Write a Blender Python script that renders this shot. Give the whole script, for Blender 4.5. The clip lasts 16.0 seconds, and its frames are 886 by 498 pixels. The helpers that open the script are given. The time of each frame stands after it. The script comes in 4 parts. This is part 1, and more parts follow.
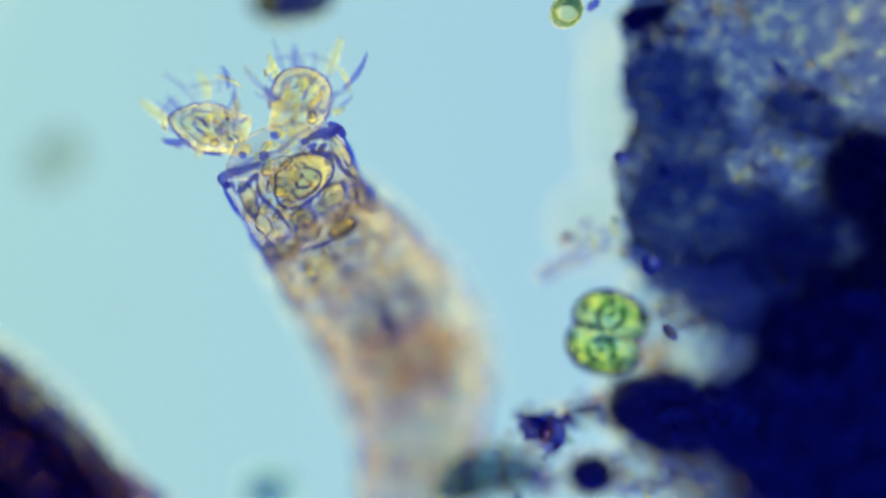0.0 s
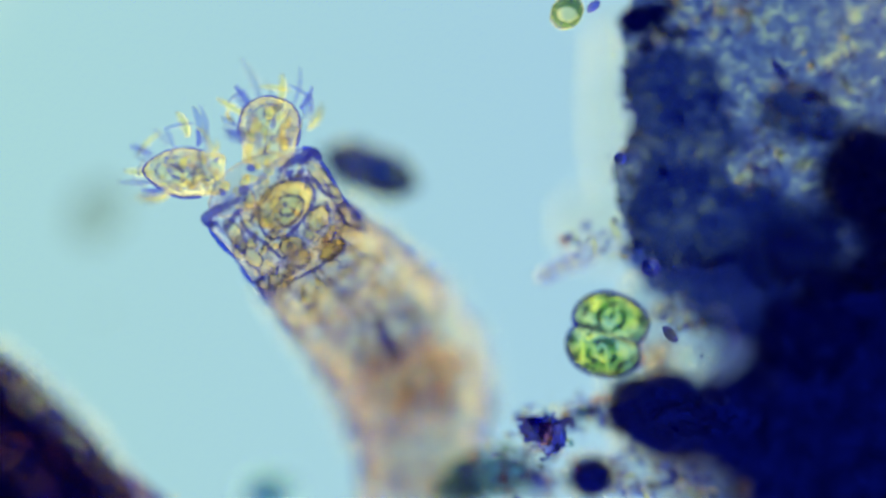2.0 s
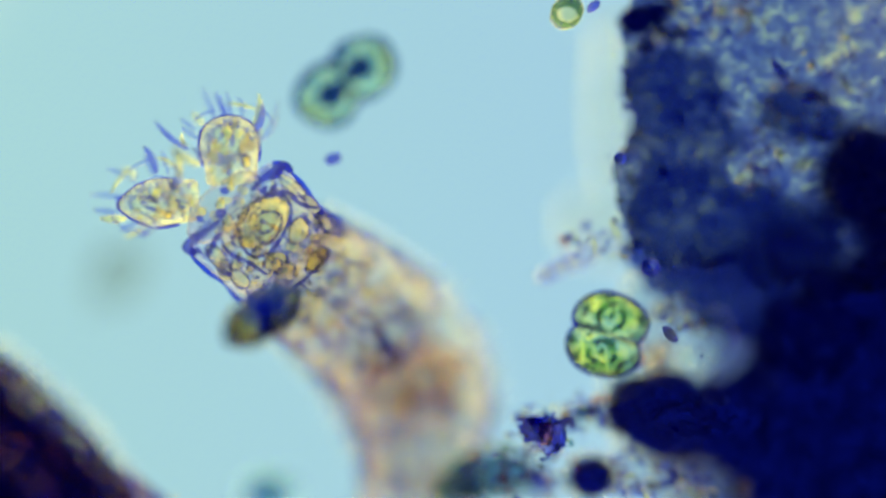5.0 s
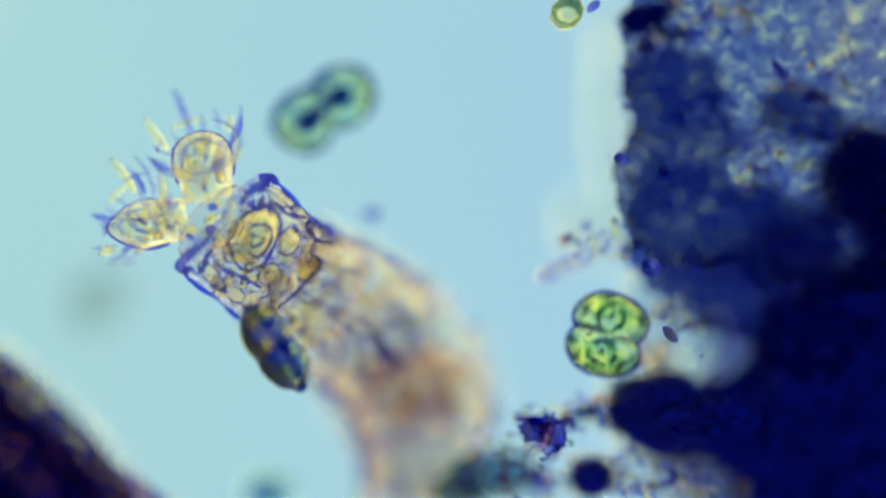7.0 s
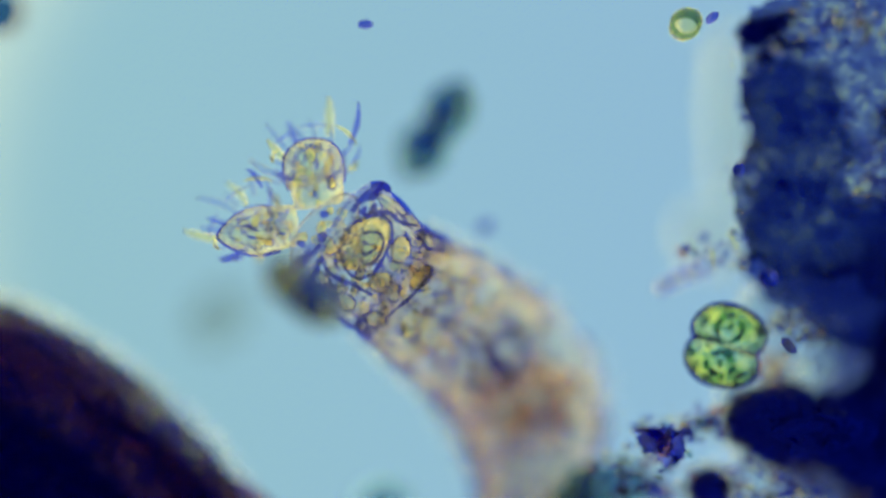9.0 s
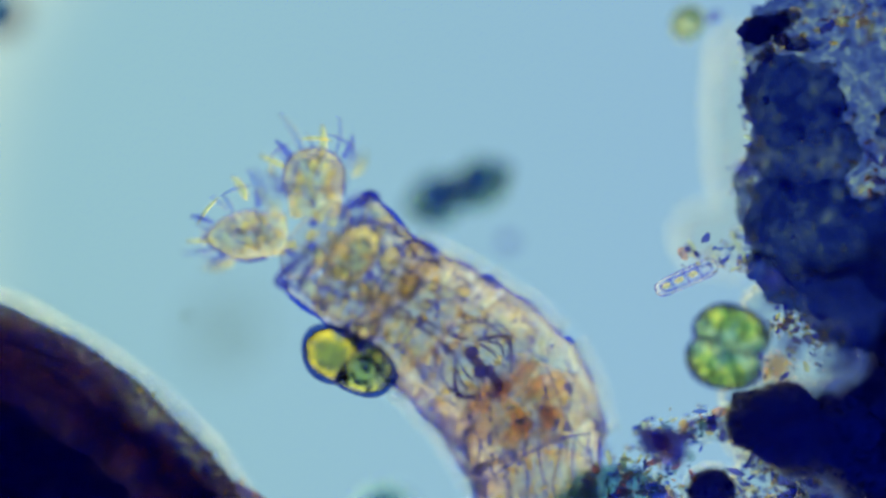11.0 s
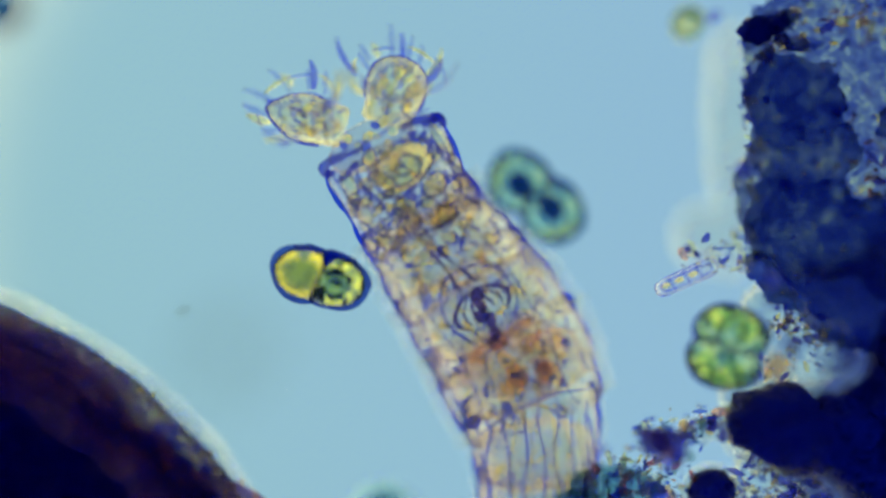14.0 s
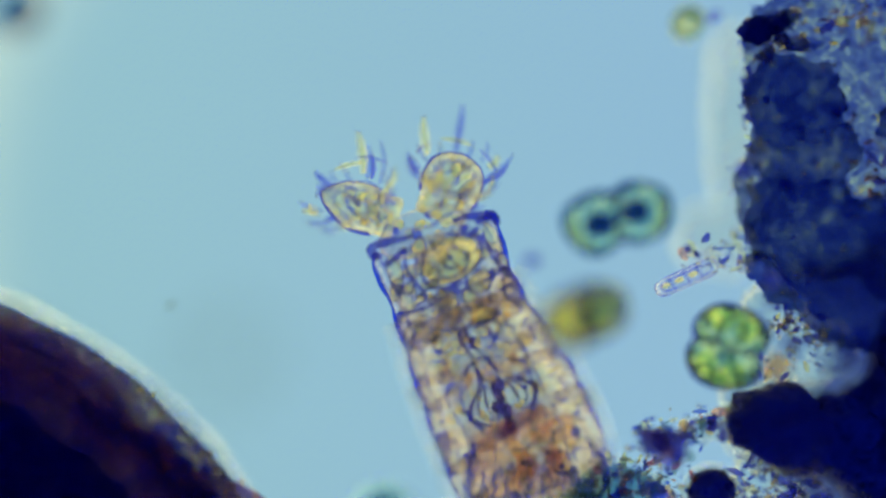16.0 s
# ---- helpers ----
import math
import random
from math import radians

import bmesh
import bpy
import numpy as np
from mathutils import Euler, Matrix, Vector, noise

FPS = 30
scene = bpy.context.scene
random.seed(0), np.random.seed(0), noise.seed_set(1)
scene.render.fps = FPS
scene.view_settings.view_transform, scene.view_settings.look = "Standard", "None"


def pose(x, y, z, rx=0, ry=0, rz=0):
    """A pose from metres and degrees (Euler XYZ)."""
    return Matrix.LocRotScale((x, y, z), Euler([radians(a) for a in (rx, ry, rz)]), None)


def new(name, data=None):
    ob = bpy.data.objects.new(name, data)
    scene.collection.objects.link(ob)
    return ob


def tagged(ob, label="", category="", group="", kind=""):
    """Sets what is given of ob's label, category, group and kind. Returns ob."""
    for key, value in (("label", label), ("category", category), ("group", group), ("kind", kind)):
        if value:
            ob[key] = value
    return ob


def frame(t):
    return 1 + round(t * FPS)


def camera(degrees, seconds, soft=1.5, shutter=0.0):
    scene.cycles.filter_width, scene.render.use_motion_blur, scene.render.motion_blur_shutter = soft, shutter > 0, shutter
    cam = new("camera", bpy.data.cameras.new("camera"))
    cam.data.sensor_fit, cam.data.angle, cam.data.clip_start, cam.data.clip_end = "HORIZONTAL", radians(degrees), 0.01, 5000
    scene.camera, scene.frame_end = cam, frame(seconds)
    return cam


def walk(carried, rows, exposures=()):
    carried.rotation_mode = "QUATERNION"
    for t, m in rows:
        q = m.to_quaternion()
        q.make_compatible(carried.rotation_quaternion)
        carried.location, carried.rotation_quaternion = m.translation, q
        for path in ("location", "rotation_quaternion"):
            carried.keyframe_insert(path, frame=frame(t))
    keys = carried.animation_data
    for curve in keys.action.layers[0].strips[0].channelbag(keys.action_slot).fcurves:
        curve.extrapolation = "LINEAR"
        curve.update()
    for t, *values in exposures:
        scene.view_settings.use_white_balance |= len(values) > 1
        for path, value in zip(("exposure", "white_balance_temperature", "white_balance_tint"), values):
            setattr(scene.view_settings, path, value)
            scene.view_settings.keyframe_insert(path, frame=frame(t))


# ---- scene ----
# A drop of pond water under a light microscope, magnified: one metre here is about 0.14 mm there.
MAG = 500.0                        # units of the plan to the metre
DIST = 29.9                        # from the lens to the plane of focus
cam = camera(6.0, 16.0, soft=2.6, shutter=0.5)
cam.data.dof.use_dof = True
cam.data.dof.focus_distance = DIST
cam.data.dof.aperture_fstop = 0.048


def W(x, y, z=0.0):
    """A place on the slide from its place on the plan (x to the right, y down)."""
    return Vector(((x - 784) / MAG, (441 - y) / MAG, z))


# the stage is wound along at 7.5 to 8.6 s, the focus let down between 9 and 11 s
walk(cam, [(t, pose(x, y, DIST + z)) for t, x, y, z in (
    (0.0, 0.0, -0.006, 0.05), (0.3, 0.0, -0.006, 0.05), (0.6, 0.0, 0.0, 0.0), (7.3, 0.0, 0.0, 0.0), (7.5, -0.018, 0.0, 0.0), (8.0, -0.254, 0.034, 0.0),
    (8.5, -0.402, 0.054, 0.0), (8.8, -0.42, 0.04, 0.0), (9.3, -0.42, 0.04, 0.0), (11.2, -0.42, 0.042, -0.22), (16.0, -0.42, 0.042, -0.22))],
    exposures=[(0.0, 0.06, 6500, 10), (7.6, 0.06, 6500, 10), (8.1, 0.06, 6450, 10), (8.5, -0.24, 6000, 14), (8.8, -0.28, 6000, 14), (16.0, -0.28, 6000, 14)])
scene.cycles.transparent_max_bounces = 40
scene.cycles.max_bounces = 24
scene.cycles.transmission_bounces = 24

# ---- light: the lamp below the stage, and a blue fill added to tint the darks ----
world = bpy.data.worlds.new("blue_fill")
world.use_nodes = True
world.node_tree.nodes["Background"].inputs[0].default_value = (0.014, 0.045, 1.5, 1)
world.node_tree.nodes["Background"].inputs[1].default_value = 1.0
scene.world = world


# ---- materials ----
class Nodes:
    def __init__(self, name):
        self.m = bpy.data.materials.new(name)
        self.m.use_nodes = True
        self.t = self.m.node_tree
        self.t.nodes.clear()
        self.out = self.add("ShaderNodeOutputMaterial")
        self.where = self.add("ShaderNodeTexCoord").outputs["Object"]

    def add(self, kind, **inputs):
        n = self.t.nodes.new(kind)
        for k, v in inputs.items():
            self.put(n, k.replace("_", " "), v)
        return n

    def put(self, n, k, v):
        if isinstance(v, bpy.types.NodeSocket):
            self.t.links.new(v, n.inputs[k])
        else:
            n.inputs[k].default_value = v

    def noise(self, scale, detail=3.0, rough=0.6, warp=0.0):
        return self.add("ShaderNodeTexNoise", Vector=self.where, Scale=scale, Detail=detail, Roughness=rough, Distortion=warp).outputs["Fac"]

    def ramp(self, fac, stops):
        n = self.add("ShaderNodeValToRGB", Fac=fac)
        e = n.color_ramp.elements
        while len(e) < len(stops):
            e.new(0.5)
        for el, (p, c) in zip(e, stops):
            el.position, el.color = p, (*c, 1)
        return n.outputs["Color"]

    def mixed(self, fac, a, b):
        n = self.add("ShaderNodeMixShader", Fac=fac)
        self.t.links.new(a, n.inputs[1])
        self.t.links.new(b, n.inputs[2])
        return n.outputs[0]

    def bump(self, height, strength, dist):
        return self.add("ShaderNodeBump", Height=height, Strength=strength, Distance=dist).outputs["Normal"]

    def done(self, shader):
        self.t.links.new(shader, self.out.inputs["Surface"])
        return self.m


def clear(name, stops, scale, bend=0.5, ior=1.15, relief=0.0, fine=4.0, rough=0.0, warp=0.0, island=False, tone=0.5):
    """Clear living matter: each wall lets light of its colour through; a share of it is bent."""
    n = Nodes(name)
    f = n.noise(scale, 4, 0.6, warp)
    if island:
        g = n.add("ShaderNodeNewGeometry").outputs["Random Per Island"]
        mx = n.add("ShaderNodeMath")
        mx.operation = "MULTIPLY_ADD"
        n.put(mx, 0, f)
        mx.inputs[1].default_value = 1 - tone
        sc = n.add("ShaderNodeMath")
        sc.operation = "MULTIPLY"
        n.put(sc, 0, g)
        sc.inputs[1].default_value = tone
        n.put(mx, 2, sc.outputs[0])
        f = mx.outputs[0]
    col = n.ramp(f, stops)
    nor = n.bump(n.noise(scale * fine, 3, 0.65, warp), 1.0, relief) if relief else None
    r = n.add("ShaderNodeBsdfGlass", Color=col, IOR=ior, Roughness=rough)
    if nor:
        n.put(r, "Normal", nor)
    t = n.add("ShaderNodeBsdfTransparent", Color=col)
    return n.done(n.mixed(bend, t.outputs[0], r.outputs[0]))


def murky(name, stops, scale, see, paint, warp=0.5):
    """Matted dirt: a noise of thin places that let light through in solid dark matter."""
    n = Nodes(name)
    f = n.noise(scale, 8, 0.72, warp)
    col = n.ramp(f, stops)
    t = n.add("ShaderNodeBsdfTransparent", Color=col)
    p = n.add("ShaderNodeBsdfPrincipled", Roughness=0.8)
    n.put(p, "Base Color", n.ramp(n.noise(scale * 6, 5, 0.7), paint))
    n.put(p, "Normal", n.bump(n.noise(scale * 12, 4, 0.7), 0.6, 0.01))
    return n.done(n.mixed(see, p.outputs[0], t.outputs[0]))


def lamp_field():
    """The lit field of the condenser: pale blue, with a bright yellow ring added out of view."""
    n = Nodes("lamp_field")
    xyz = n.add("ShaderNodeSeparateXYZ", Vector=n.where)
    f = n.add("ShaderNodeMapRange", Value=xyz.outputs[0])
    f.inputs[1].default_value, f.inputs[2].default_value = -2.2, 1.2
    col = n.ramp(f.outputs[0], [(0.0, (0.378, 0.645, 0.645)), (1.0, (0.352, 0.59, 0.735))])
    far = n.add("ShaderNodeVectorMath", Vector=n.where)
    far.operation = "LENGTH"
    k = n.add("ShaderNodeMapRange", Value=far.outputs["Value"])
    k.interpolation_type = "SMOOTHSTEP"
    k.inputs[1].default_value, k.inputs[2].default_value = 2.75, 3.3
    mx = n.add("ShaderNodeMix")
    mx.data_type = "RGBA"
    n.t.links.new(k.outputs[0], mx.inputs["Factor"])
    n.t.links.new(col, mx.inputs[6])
    # Unseen warm ring, added so that bent rays pick up yellow highlights.
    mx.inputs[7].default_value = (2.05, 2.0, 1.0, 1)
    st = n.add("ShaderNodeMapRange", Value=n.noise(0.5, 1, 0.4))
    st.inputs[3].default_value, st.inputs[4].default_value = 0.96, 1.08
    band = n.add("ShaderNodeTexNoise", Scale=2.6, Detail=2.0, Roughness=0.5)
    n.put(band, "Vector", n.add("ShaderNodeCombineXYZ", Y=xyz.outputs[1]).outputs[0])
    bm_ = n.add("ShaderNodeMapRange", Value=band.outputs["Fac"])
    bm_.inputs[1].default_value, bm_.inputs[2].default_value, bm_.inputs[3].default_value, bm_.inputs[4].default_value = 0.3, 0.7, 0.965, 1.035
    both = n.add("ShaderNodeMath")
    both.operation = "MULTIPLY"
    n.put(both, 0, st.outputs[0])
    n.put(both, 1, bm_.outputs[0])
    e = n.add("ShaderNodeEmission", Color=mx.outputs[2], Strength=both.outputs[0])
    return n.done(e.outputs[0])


def glass_mat():
    n = Nodes("slide_glass")
    t = n.add("ShaderNodeBsdfTransparent", Color=(0.99, 1, 0.995, 1))
    g = n.add("ShaderNodeBsdfGlossy", Roughness=0.02)
    fr = n.add("ShaderNodeFresnel", IOR=1.1)
    return n.done(n.mixed(fr.outputs[0], t.outputs[0], g.outputs[0]))


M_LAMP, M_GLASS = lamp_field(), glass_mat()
M_SKIN = clear("cuticle", [(0.32, (0.885, 0.85, 0.91)), (0.48, (0.93, 0.90, 0.895)), (0.68, (0.957, 0.93, 0.90))], 6, bend=0.5, ior=1.12, relief=0.008, fine=4, warp=0.7)
M_FOLD = clear("cuticle_fold", [(0.3, (0.52, 0.57, 0.96)), (0.7, (0.76, 0.77, 0.98))], 9, bend=0.7, ior=1.22)
M_EAR = clear("collar", [(0.3, (0.26, 0.30, 0.78)), (0.7, (0.54, 0.54, 0.82))], 16, bend=0.6, ior=1.2, relief=0.01)
M_FLESH = clear("gut_tissue", [(0.3, (0.92, 0.90, 0.98)), (0.46, (1.0, 0.96, 0.82)), (0.6, (1.0, 0.985, 0.86)), (0.75, (0.90, 0.90, 0.99))], 16, bend=0.8, ior=1.15, relief=0.008, island=True)
M_FIBRE = clear("violet_fibre", [(0.3, (0.42, 0.46, 0.92)), (0.7, (0.68, 0.69, 0.96))], 20, bend=0.4, ior=1.15)
M_JAW = clear("jaw_plate", [(0.3, (0.32, 0.28, 0.66)), (0.7, (0.60, 0.50, 0.76))], 20, bend=0.4, ior=1.15)
M_STOMACH = clear("stomach_lobe", [(0.25, (0.85, 0.81, 0.90)), (0.42, (0.94, 0.885, 0.88)), (0.6, (1.0, 0.95, 0.86)), (0.8, (0.90, 0.87, 0.94))], 12, bend=0.35, ior=1.1, relief=0.006, island=True)
M_OIL = clear("oil_drop", [(0.3, (1.0, 0.94, 0.66)), (0.7, (1.0, 0.97, 0.76))], 8, bend=0.65, ior=1.28)
M_CILIUM = clear("cilium", [(0.3, (0.68, 0.73, 0.96)), (0.55, (0.83, 0.85, 0.97)), (0.75, (0.99, 0.97, 0.86))], 6, bend=0.6, ior=1.12)
M_LOBE = clear("lobe_tissue", [(0.34, (0.94, 0.90, 0.89)), (0.47, (1.0, 0.955, 0.76)), (0.66, (1.0, 0.98, 0.83))], 14, bend=0.75, ior=1.18, relief=0.014, fine=3, warp=0.8)
M_WALL = clear("cell_wall", [(0.3, (0.80, 0.93, 0.90)), (0.7, (0.90, 0.97, 0.95))], 6, bend=0.9, ior=1.28)
M_TEALWALL = clear("teal_wall", [(0.3, (0.46, 0.66, 0.86)), (0.7, (0.66, 0.80, 0.92))], 8, bend=0.85, ior=1.3)
M_GREEN = clear("green_cytoplasm", [(0.38, (0.46, 0.65, 0.68)), (0.47, (0.72, 0.86, 0.73)), (0.57, (0.93, 0.95, 0.70))], 20, bend=0.65, ior=1.12, relief=0.02)
M_CHLORO = clear("chloroplast", [(0.3, (0.22, 0.42, 0.52)), (0.7, (0.54, 0.74, 0.58))], 16, bend=0.5, ior=1.12, relief=0.01, island=True)
M_THINWALL = clear("thin_wall", [(0.3, (0.95, 0.98, 0.95)), (0.7, (0.98, 1.0, 0.98))], 6, bend=0.5, ior=1.08)
M_CORE = clear("dark_core", [(0.3, (0.10, 0.17, 0.46)), (0.7, (0.24, 0.34, 0.64))], 14, bend=0.4, ior=1.1)
M_TEAL = clear("teal_cytoplasm", [(0.38, (0.62, 0.80, 0.82)), (0.49, (0.86, 0.94, 0.84)), (0.62, (0.99, 0.98, 0.76))], 10, bend=0.45, ior=1.1, relief=0.01)
M_SOFTWALL = clear("soft_wall", [(0.3, (0.64, 0.80, 0.87)), (0.7, (0.80, 0.90, 0.93))], 8, bend=0.5, ior=1.16)
M_OLIVE = clear("olive_cytoplasm", [(0.36, (0.50, 0.50, 0.42)), (0.43, (0.84, 0.75, 0.36)), (0.53, (0.95, 0.85, 0.33))], 11, bend=0.45, ior=1.1, relief=0.01)
M_DROP = clear("fat_drop", [(0.3, (1.0, 0.93, 0.56)), (0.7, (1.0, 0.96, 0.64))], 6, bend=0.8, ior=1.22)
M_BLUE = clear("blue_cytoplasm", [(0.3, (0.10, 0.22, 0.45)), (0.7, (0.25, 0.42, 0.60))], 9, bend=0.5, ior=1.1)
M_SPECK = clear("dark_speck", [(0.3, (0.24, 0.28, 0.80)), (0.7, (0.50, 0.52, 0.86))], 20, bend=0.6, ior=1.2)
M_FLECK = clear("pale_fleck", [(0.3, (0.80, 0.80, 0.78)), (0.7, (0.92, 0.90, 0.84))], 6, bend=0.1, ior=1.05)
M_DIATOM = clear("silica", [(0.3, (0.88, 0.86, 0.94)), (0.7, (0.96, 0.95, 0.97))], 14, bend=0.8, ior=1.14, relief=0.01)
M_RUST = clear("rust_grain", [(0.3, (0.90, 0.66, 0.66)), (0.7, (0.98, 0.82, 0.74))], 14, bend=0.4, ior=1.15, relief=0.01)
PAINT = [(0.3, (0.09, 0.08, 0.09)), (0.6, (0.20, 0.19, 0.18)), (0.8, (0.32, 0.29, 0.26))]
PAINT_DARK = [(0.3, (0.07, 0.065, 0.07)), (0.7, (0.12, 0.115, 0.11))]
M_DIRT = murky("packed_detritus", [(0.40, (0.21, 0.26, 0.58)), (0.50, (0.41, 0.47, 0.71)), (0.62, (0.84, 0.81, 0.77))], 6.5, 0.92, PAINT)
M_THIN = murky("thin_detritus", [(0.42, (0.28, 0.32, 0.60)), (0.50, (0.45, 0.49, 0.67)), (0.55, (0.68, 0.67, 0.70)), (0.60, (1.0, 0.94, 0.66))], 16.0, 0.95, PAINT)
M_DENSE = murky("dense_clump", [(0.4, (0.0, 0.0, 0.06)), (0.8, (0.03, 0.03, 0.22))], 3.0, 0.35, PAINT_DARK)
M_BROWN = murky("brown_skin", [(0.42, (0.10, 0.12, 0.54)), (0.48, (0.40, 0.26, 0.50)), (0.515, (1.0, 0.60, 0.42)), (0.555, (1.0, 0.88, 0.52))], 22.0, 0.9, PAINT_DARK)
M_BARK = murky("brown_flesh", [(0.44, (0.30, 0.28, 0.72)), (0.51, (0.80, 0.58, 0.66)), (0.58, (1.0, 0.80, 0.62))], 15.0, 0.93, PAINT_DARK)
M_RIM = clear("navy_rim", [(0.3, (0.16, 0.24, 0.58)), (0.7, (0.36, 0.46, 0.78))], 9, bend=0.3, ior=1.2)
M_NET = clear("dark_green_net", [(0.3, (0.16, 0.28, 0.46)), (0.7, (0.40, 0.54, 0.46))], 14, bend=0.4, ior=1.1, island=True)
M_SOIL = murky("dark_detritus", [(0.40, (0.16, 0.18, 0.52)), (0.50, (0.38, 0.41, 0.68)), (0.60, (0.74, 0.71, 0.70))], 8.0, 0.92, PAINT)
M_PALERUST = clear("pale_rust", [(0.3, (0.88, 0.56, 0.44)), (0.5, (0.96, 0.72, 0.54)), (0.7, (1.0, 0.86, 0.68))], 12, bend=0.3, ior=1.08, relief=0.02)
M_GRANULE = clear("granule", [(0.25, (0.68, 0.71, 0.98)), (0.42, (0.90, 0.90, 0.99)), (0.55, (1.0, 0.98, 0.88)), (0.75, (1.0, 0.965, 0.74))], 12, bend=0.7, ior=1.25, island=True, tone=0.85)
# Clear shells that bend the lamp's bright ring into pale halos.
M_HALO = clear("clear_halo", [(0.3, (0.995, 1.0, 0.99)), (0.7, (1.0, 1.0, 0.995))], 4, bend=0.19, ior=1.18, rough=0.1)
M_THINHALO = clear("thin_halo", [(0.3, (0.998, 1.0, 0.99)), (0.7, (1.0, 1.0, 0.995))], 4, bend=0.055, ior=1.18, rough=0.14)
M_HALOCOAT = clear("clear_halo_coat", [(0.3, (0.995, 1.0, 0.99)), (0.7, (1.0, 1.0, 0.995))], 4, bend=0.09, ior=1.18, rough=0.12)
M_BLUEFRINGE = clear("blue_fringe", [(0.3, (0.48, 0.68, 1.0)), (0.7, (0.66, 0.82, 1.0))], 8, bend=0.1, ior=1.12)
M_KERNEL = murky("grain_core", [(0.4, (0.0, 0.0, 0.08)), (0.8, (0.05, 0.04, 0.24))], 3.0, 0.35, [(0.3, (0.06, 0.055, 0.06)), (0.7, (0.11, 0.10, 0.10))])
# Slime films; tint and bend also put in a pale yellow halo.
M_FILM = clear("pale_slime_halo", [(0.3, (0.97, 0.965, 0.90)), (0.7, (1.0, 0.995, 0.93))], 4, bend=0.36, ior=1.15, rough=0.3, relief=0.006)
M_HAZE = clear("grey_slime_halo", [(0.36, (0.72, 0.76, 0.88)), (0.5, (0.90, 0.91, 0.88)), (0.64, (1.0, 0.98, 0.88))], 9, bend=0.5, ior=1.13, relief=0.012)
M_SIDE = clear("side_fold", [(0.3, (0.13, 0.25, 0.86)), (0.7, (0.32, 0.44, 0.94))], 9, bend=0.25, ior=1.2)
M_RUSTY = clear("rusty_grain", [(0.25, (0.56, 0.44, 0.66)), (0.45, (0.88, 0.66, 0.56)), (0.62, (1.0, 0.86, 0.52)), (0.8, (1.0, 0.95, 0.66))], 10, bend=0.6, ior=1.2, island=True, tone=0.75)
M_LIME = clear("lime_cytoplasm", [(0.38, (0.26, 0.32, 0.52)), (0.44, (0.56, 0.64, 0.46)), (0.50, (0.86, 0.87, 0.46)), (0.58, (1.0, 0.92, 0.46))], 24, bend=0.4, ior=1.08, relief=0.008)
M_GRAIN = clear("detritus_grain", [(0.25, (0.34, 0.42, 0.84)), (0.42, (0.58, 0.66, 0.92)), (0.55, (0.86, 0.82, 0.86)), (0.68, (0.98, 0.86, 0.66)), (0.8, (1.0, 0.95, 0.76))], 8, bend=0.4, ior=1.14, relief=0.01, island=True, tone=0.75)
M_MOSS = clear("mossy_green", [(0.36, (0.26, 0.43, 0.56)), (0.5, (0.46, 0.63, 0.66)), (0.64, (0.72, 0.82, 0.72))], 9, bend=0.4, ior=1.08, relief=0.01)
M_TEALGRIT = clear("teal_grit", [(0.2, (0.26, 0.36, 0.66)), (0.4, (0.42, 0.58, 0.72)), (0.58, (0.60, 0.74, 0.72)), (0.72, (0.92, 0.80, 0.60)), (0.85, (0.80, 0.50, 0.56))], 8, bend=0.4, ior=1.12, relief=0.01, island=True, tone=0.75)
M_DARKWALL = clear("dark_wall", [(0.3, (0.76, 0.83, 0.92)), (0.7, (0.90, 0.94, 0.97))], 8, bend=0.9, ior=1.25)
M_LINE = clear("cell_line", [(0.3, (0.30, 0.32, 0.80)), (0.7, (0.60, 0.58, 0.88))], 14, bend=0.3, ior=1.15)
M_TEALRIM = clear("teal_rim", [(0.3, (0.16, 0.36, 0.58)), (0.7, (0.34, 0.54, 0.72))], 9, bend=0.3, ior=1.15)
M_YOLK = clear("yellow_cell", [(0.3, (1.0, 0.95, 0.70)), (0.55, (1.0, 0.975, 0.82)), (0.75, (0.95, 0.93, 0.97))], 10, bend=0.58, ior=1.16, relief=0.006, island=True)
M_RED = clear("red_food", [(0.3, (0.74, 0.58, 0.68)), (0.55, (0.91, 0.77, 0.72)), (0.75, (1.0, 0.92, 0.78))], 12, bend=0.3, ior=1.1, relief=0.006, island=True)
M_AMBER = clear("amber_tissue", [(0.3, (0.99, 0.86, 0.64)), (0.7, (1.0, 0.94, 0.76))], 10, bend=0.6, ior=1.18, relief=0.006)
M_LIMEPATCH = clear("lime_patch", [(0.38, (0.91, 0.95, 0.66)), (0.55, (1.0, 0.99, 0.68))], 14, bend=0.6, ior=1.16, relief=0.008)
M_PALEFLESH = clear("head_flesh", [(0.34, (0.88, 0.86, 0.94)), (0.46, (0.96, 0.935, 0.90)), (0.56, (1.0, 0.965, 0.86)), (0.70, (0.90, 0.88, 0.94))], 14, bend=0.5, ior=1.12, relief=0.008, fine=3, warp=1.0)
M_BODY = clear("body_flesh", [(0.34, (0.80, 0.775, 0.92)), (0.45, (0.925, 0.88, 0.875)), (0.54, (1.0, 0.945, 0.83)), (0.64, (0.97, 0.90, 0.80)), (0.72, (0.84, 0.81, 0.92))], 13, bend=0.45, ior=1.12, relief=0.008, fine=3, warp=1.0)
M_BLUECAP = murky("blue_flank_cap", [(0.42, (0.10, 0.24, 0.62)), (0.50, (0.26, 0.48, 0.74)), (0.58, (0.66, 0.86, 0.72))], 18.0, 0.68, [(0.3, (0.10, 0.22, 0.38)), (0.7, (0.18, 0.34, 0.46))])


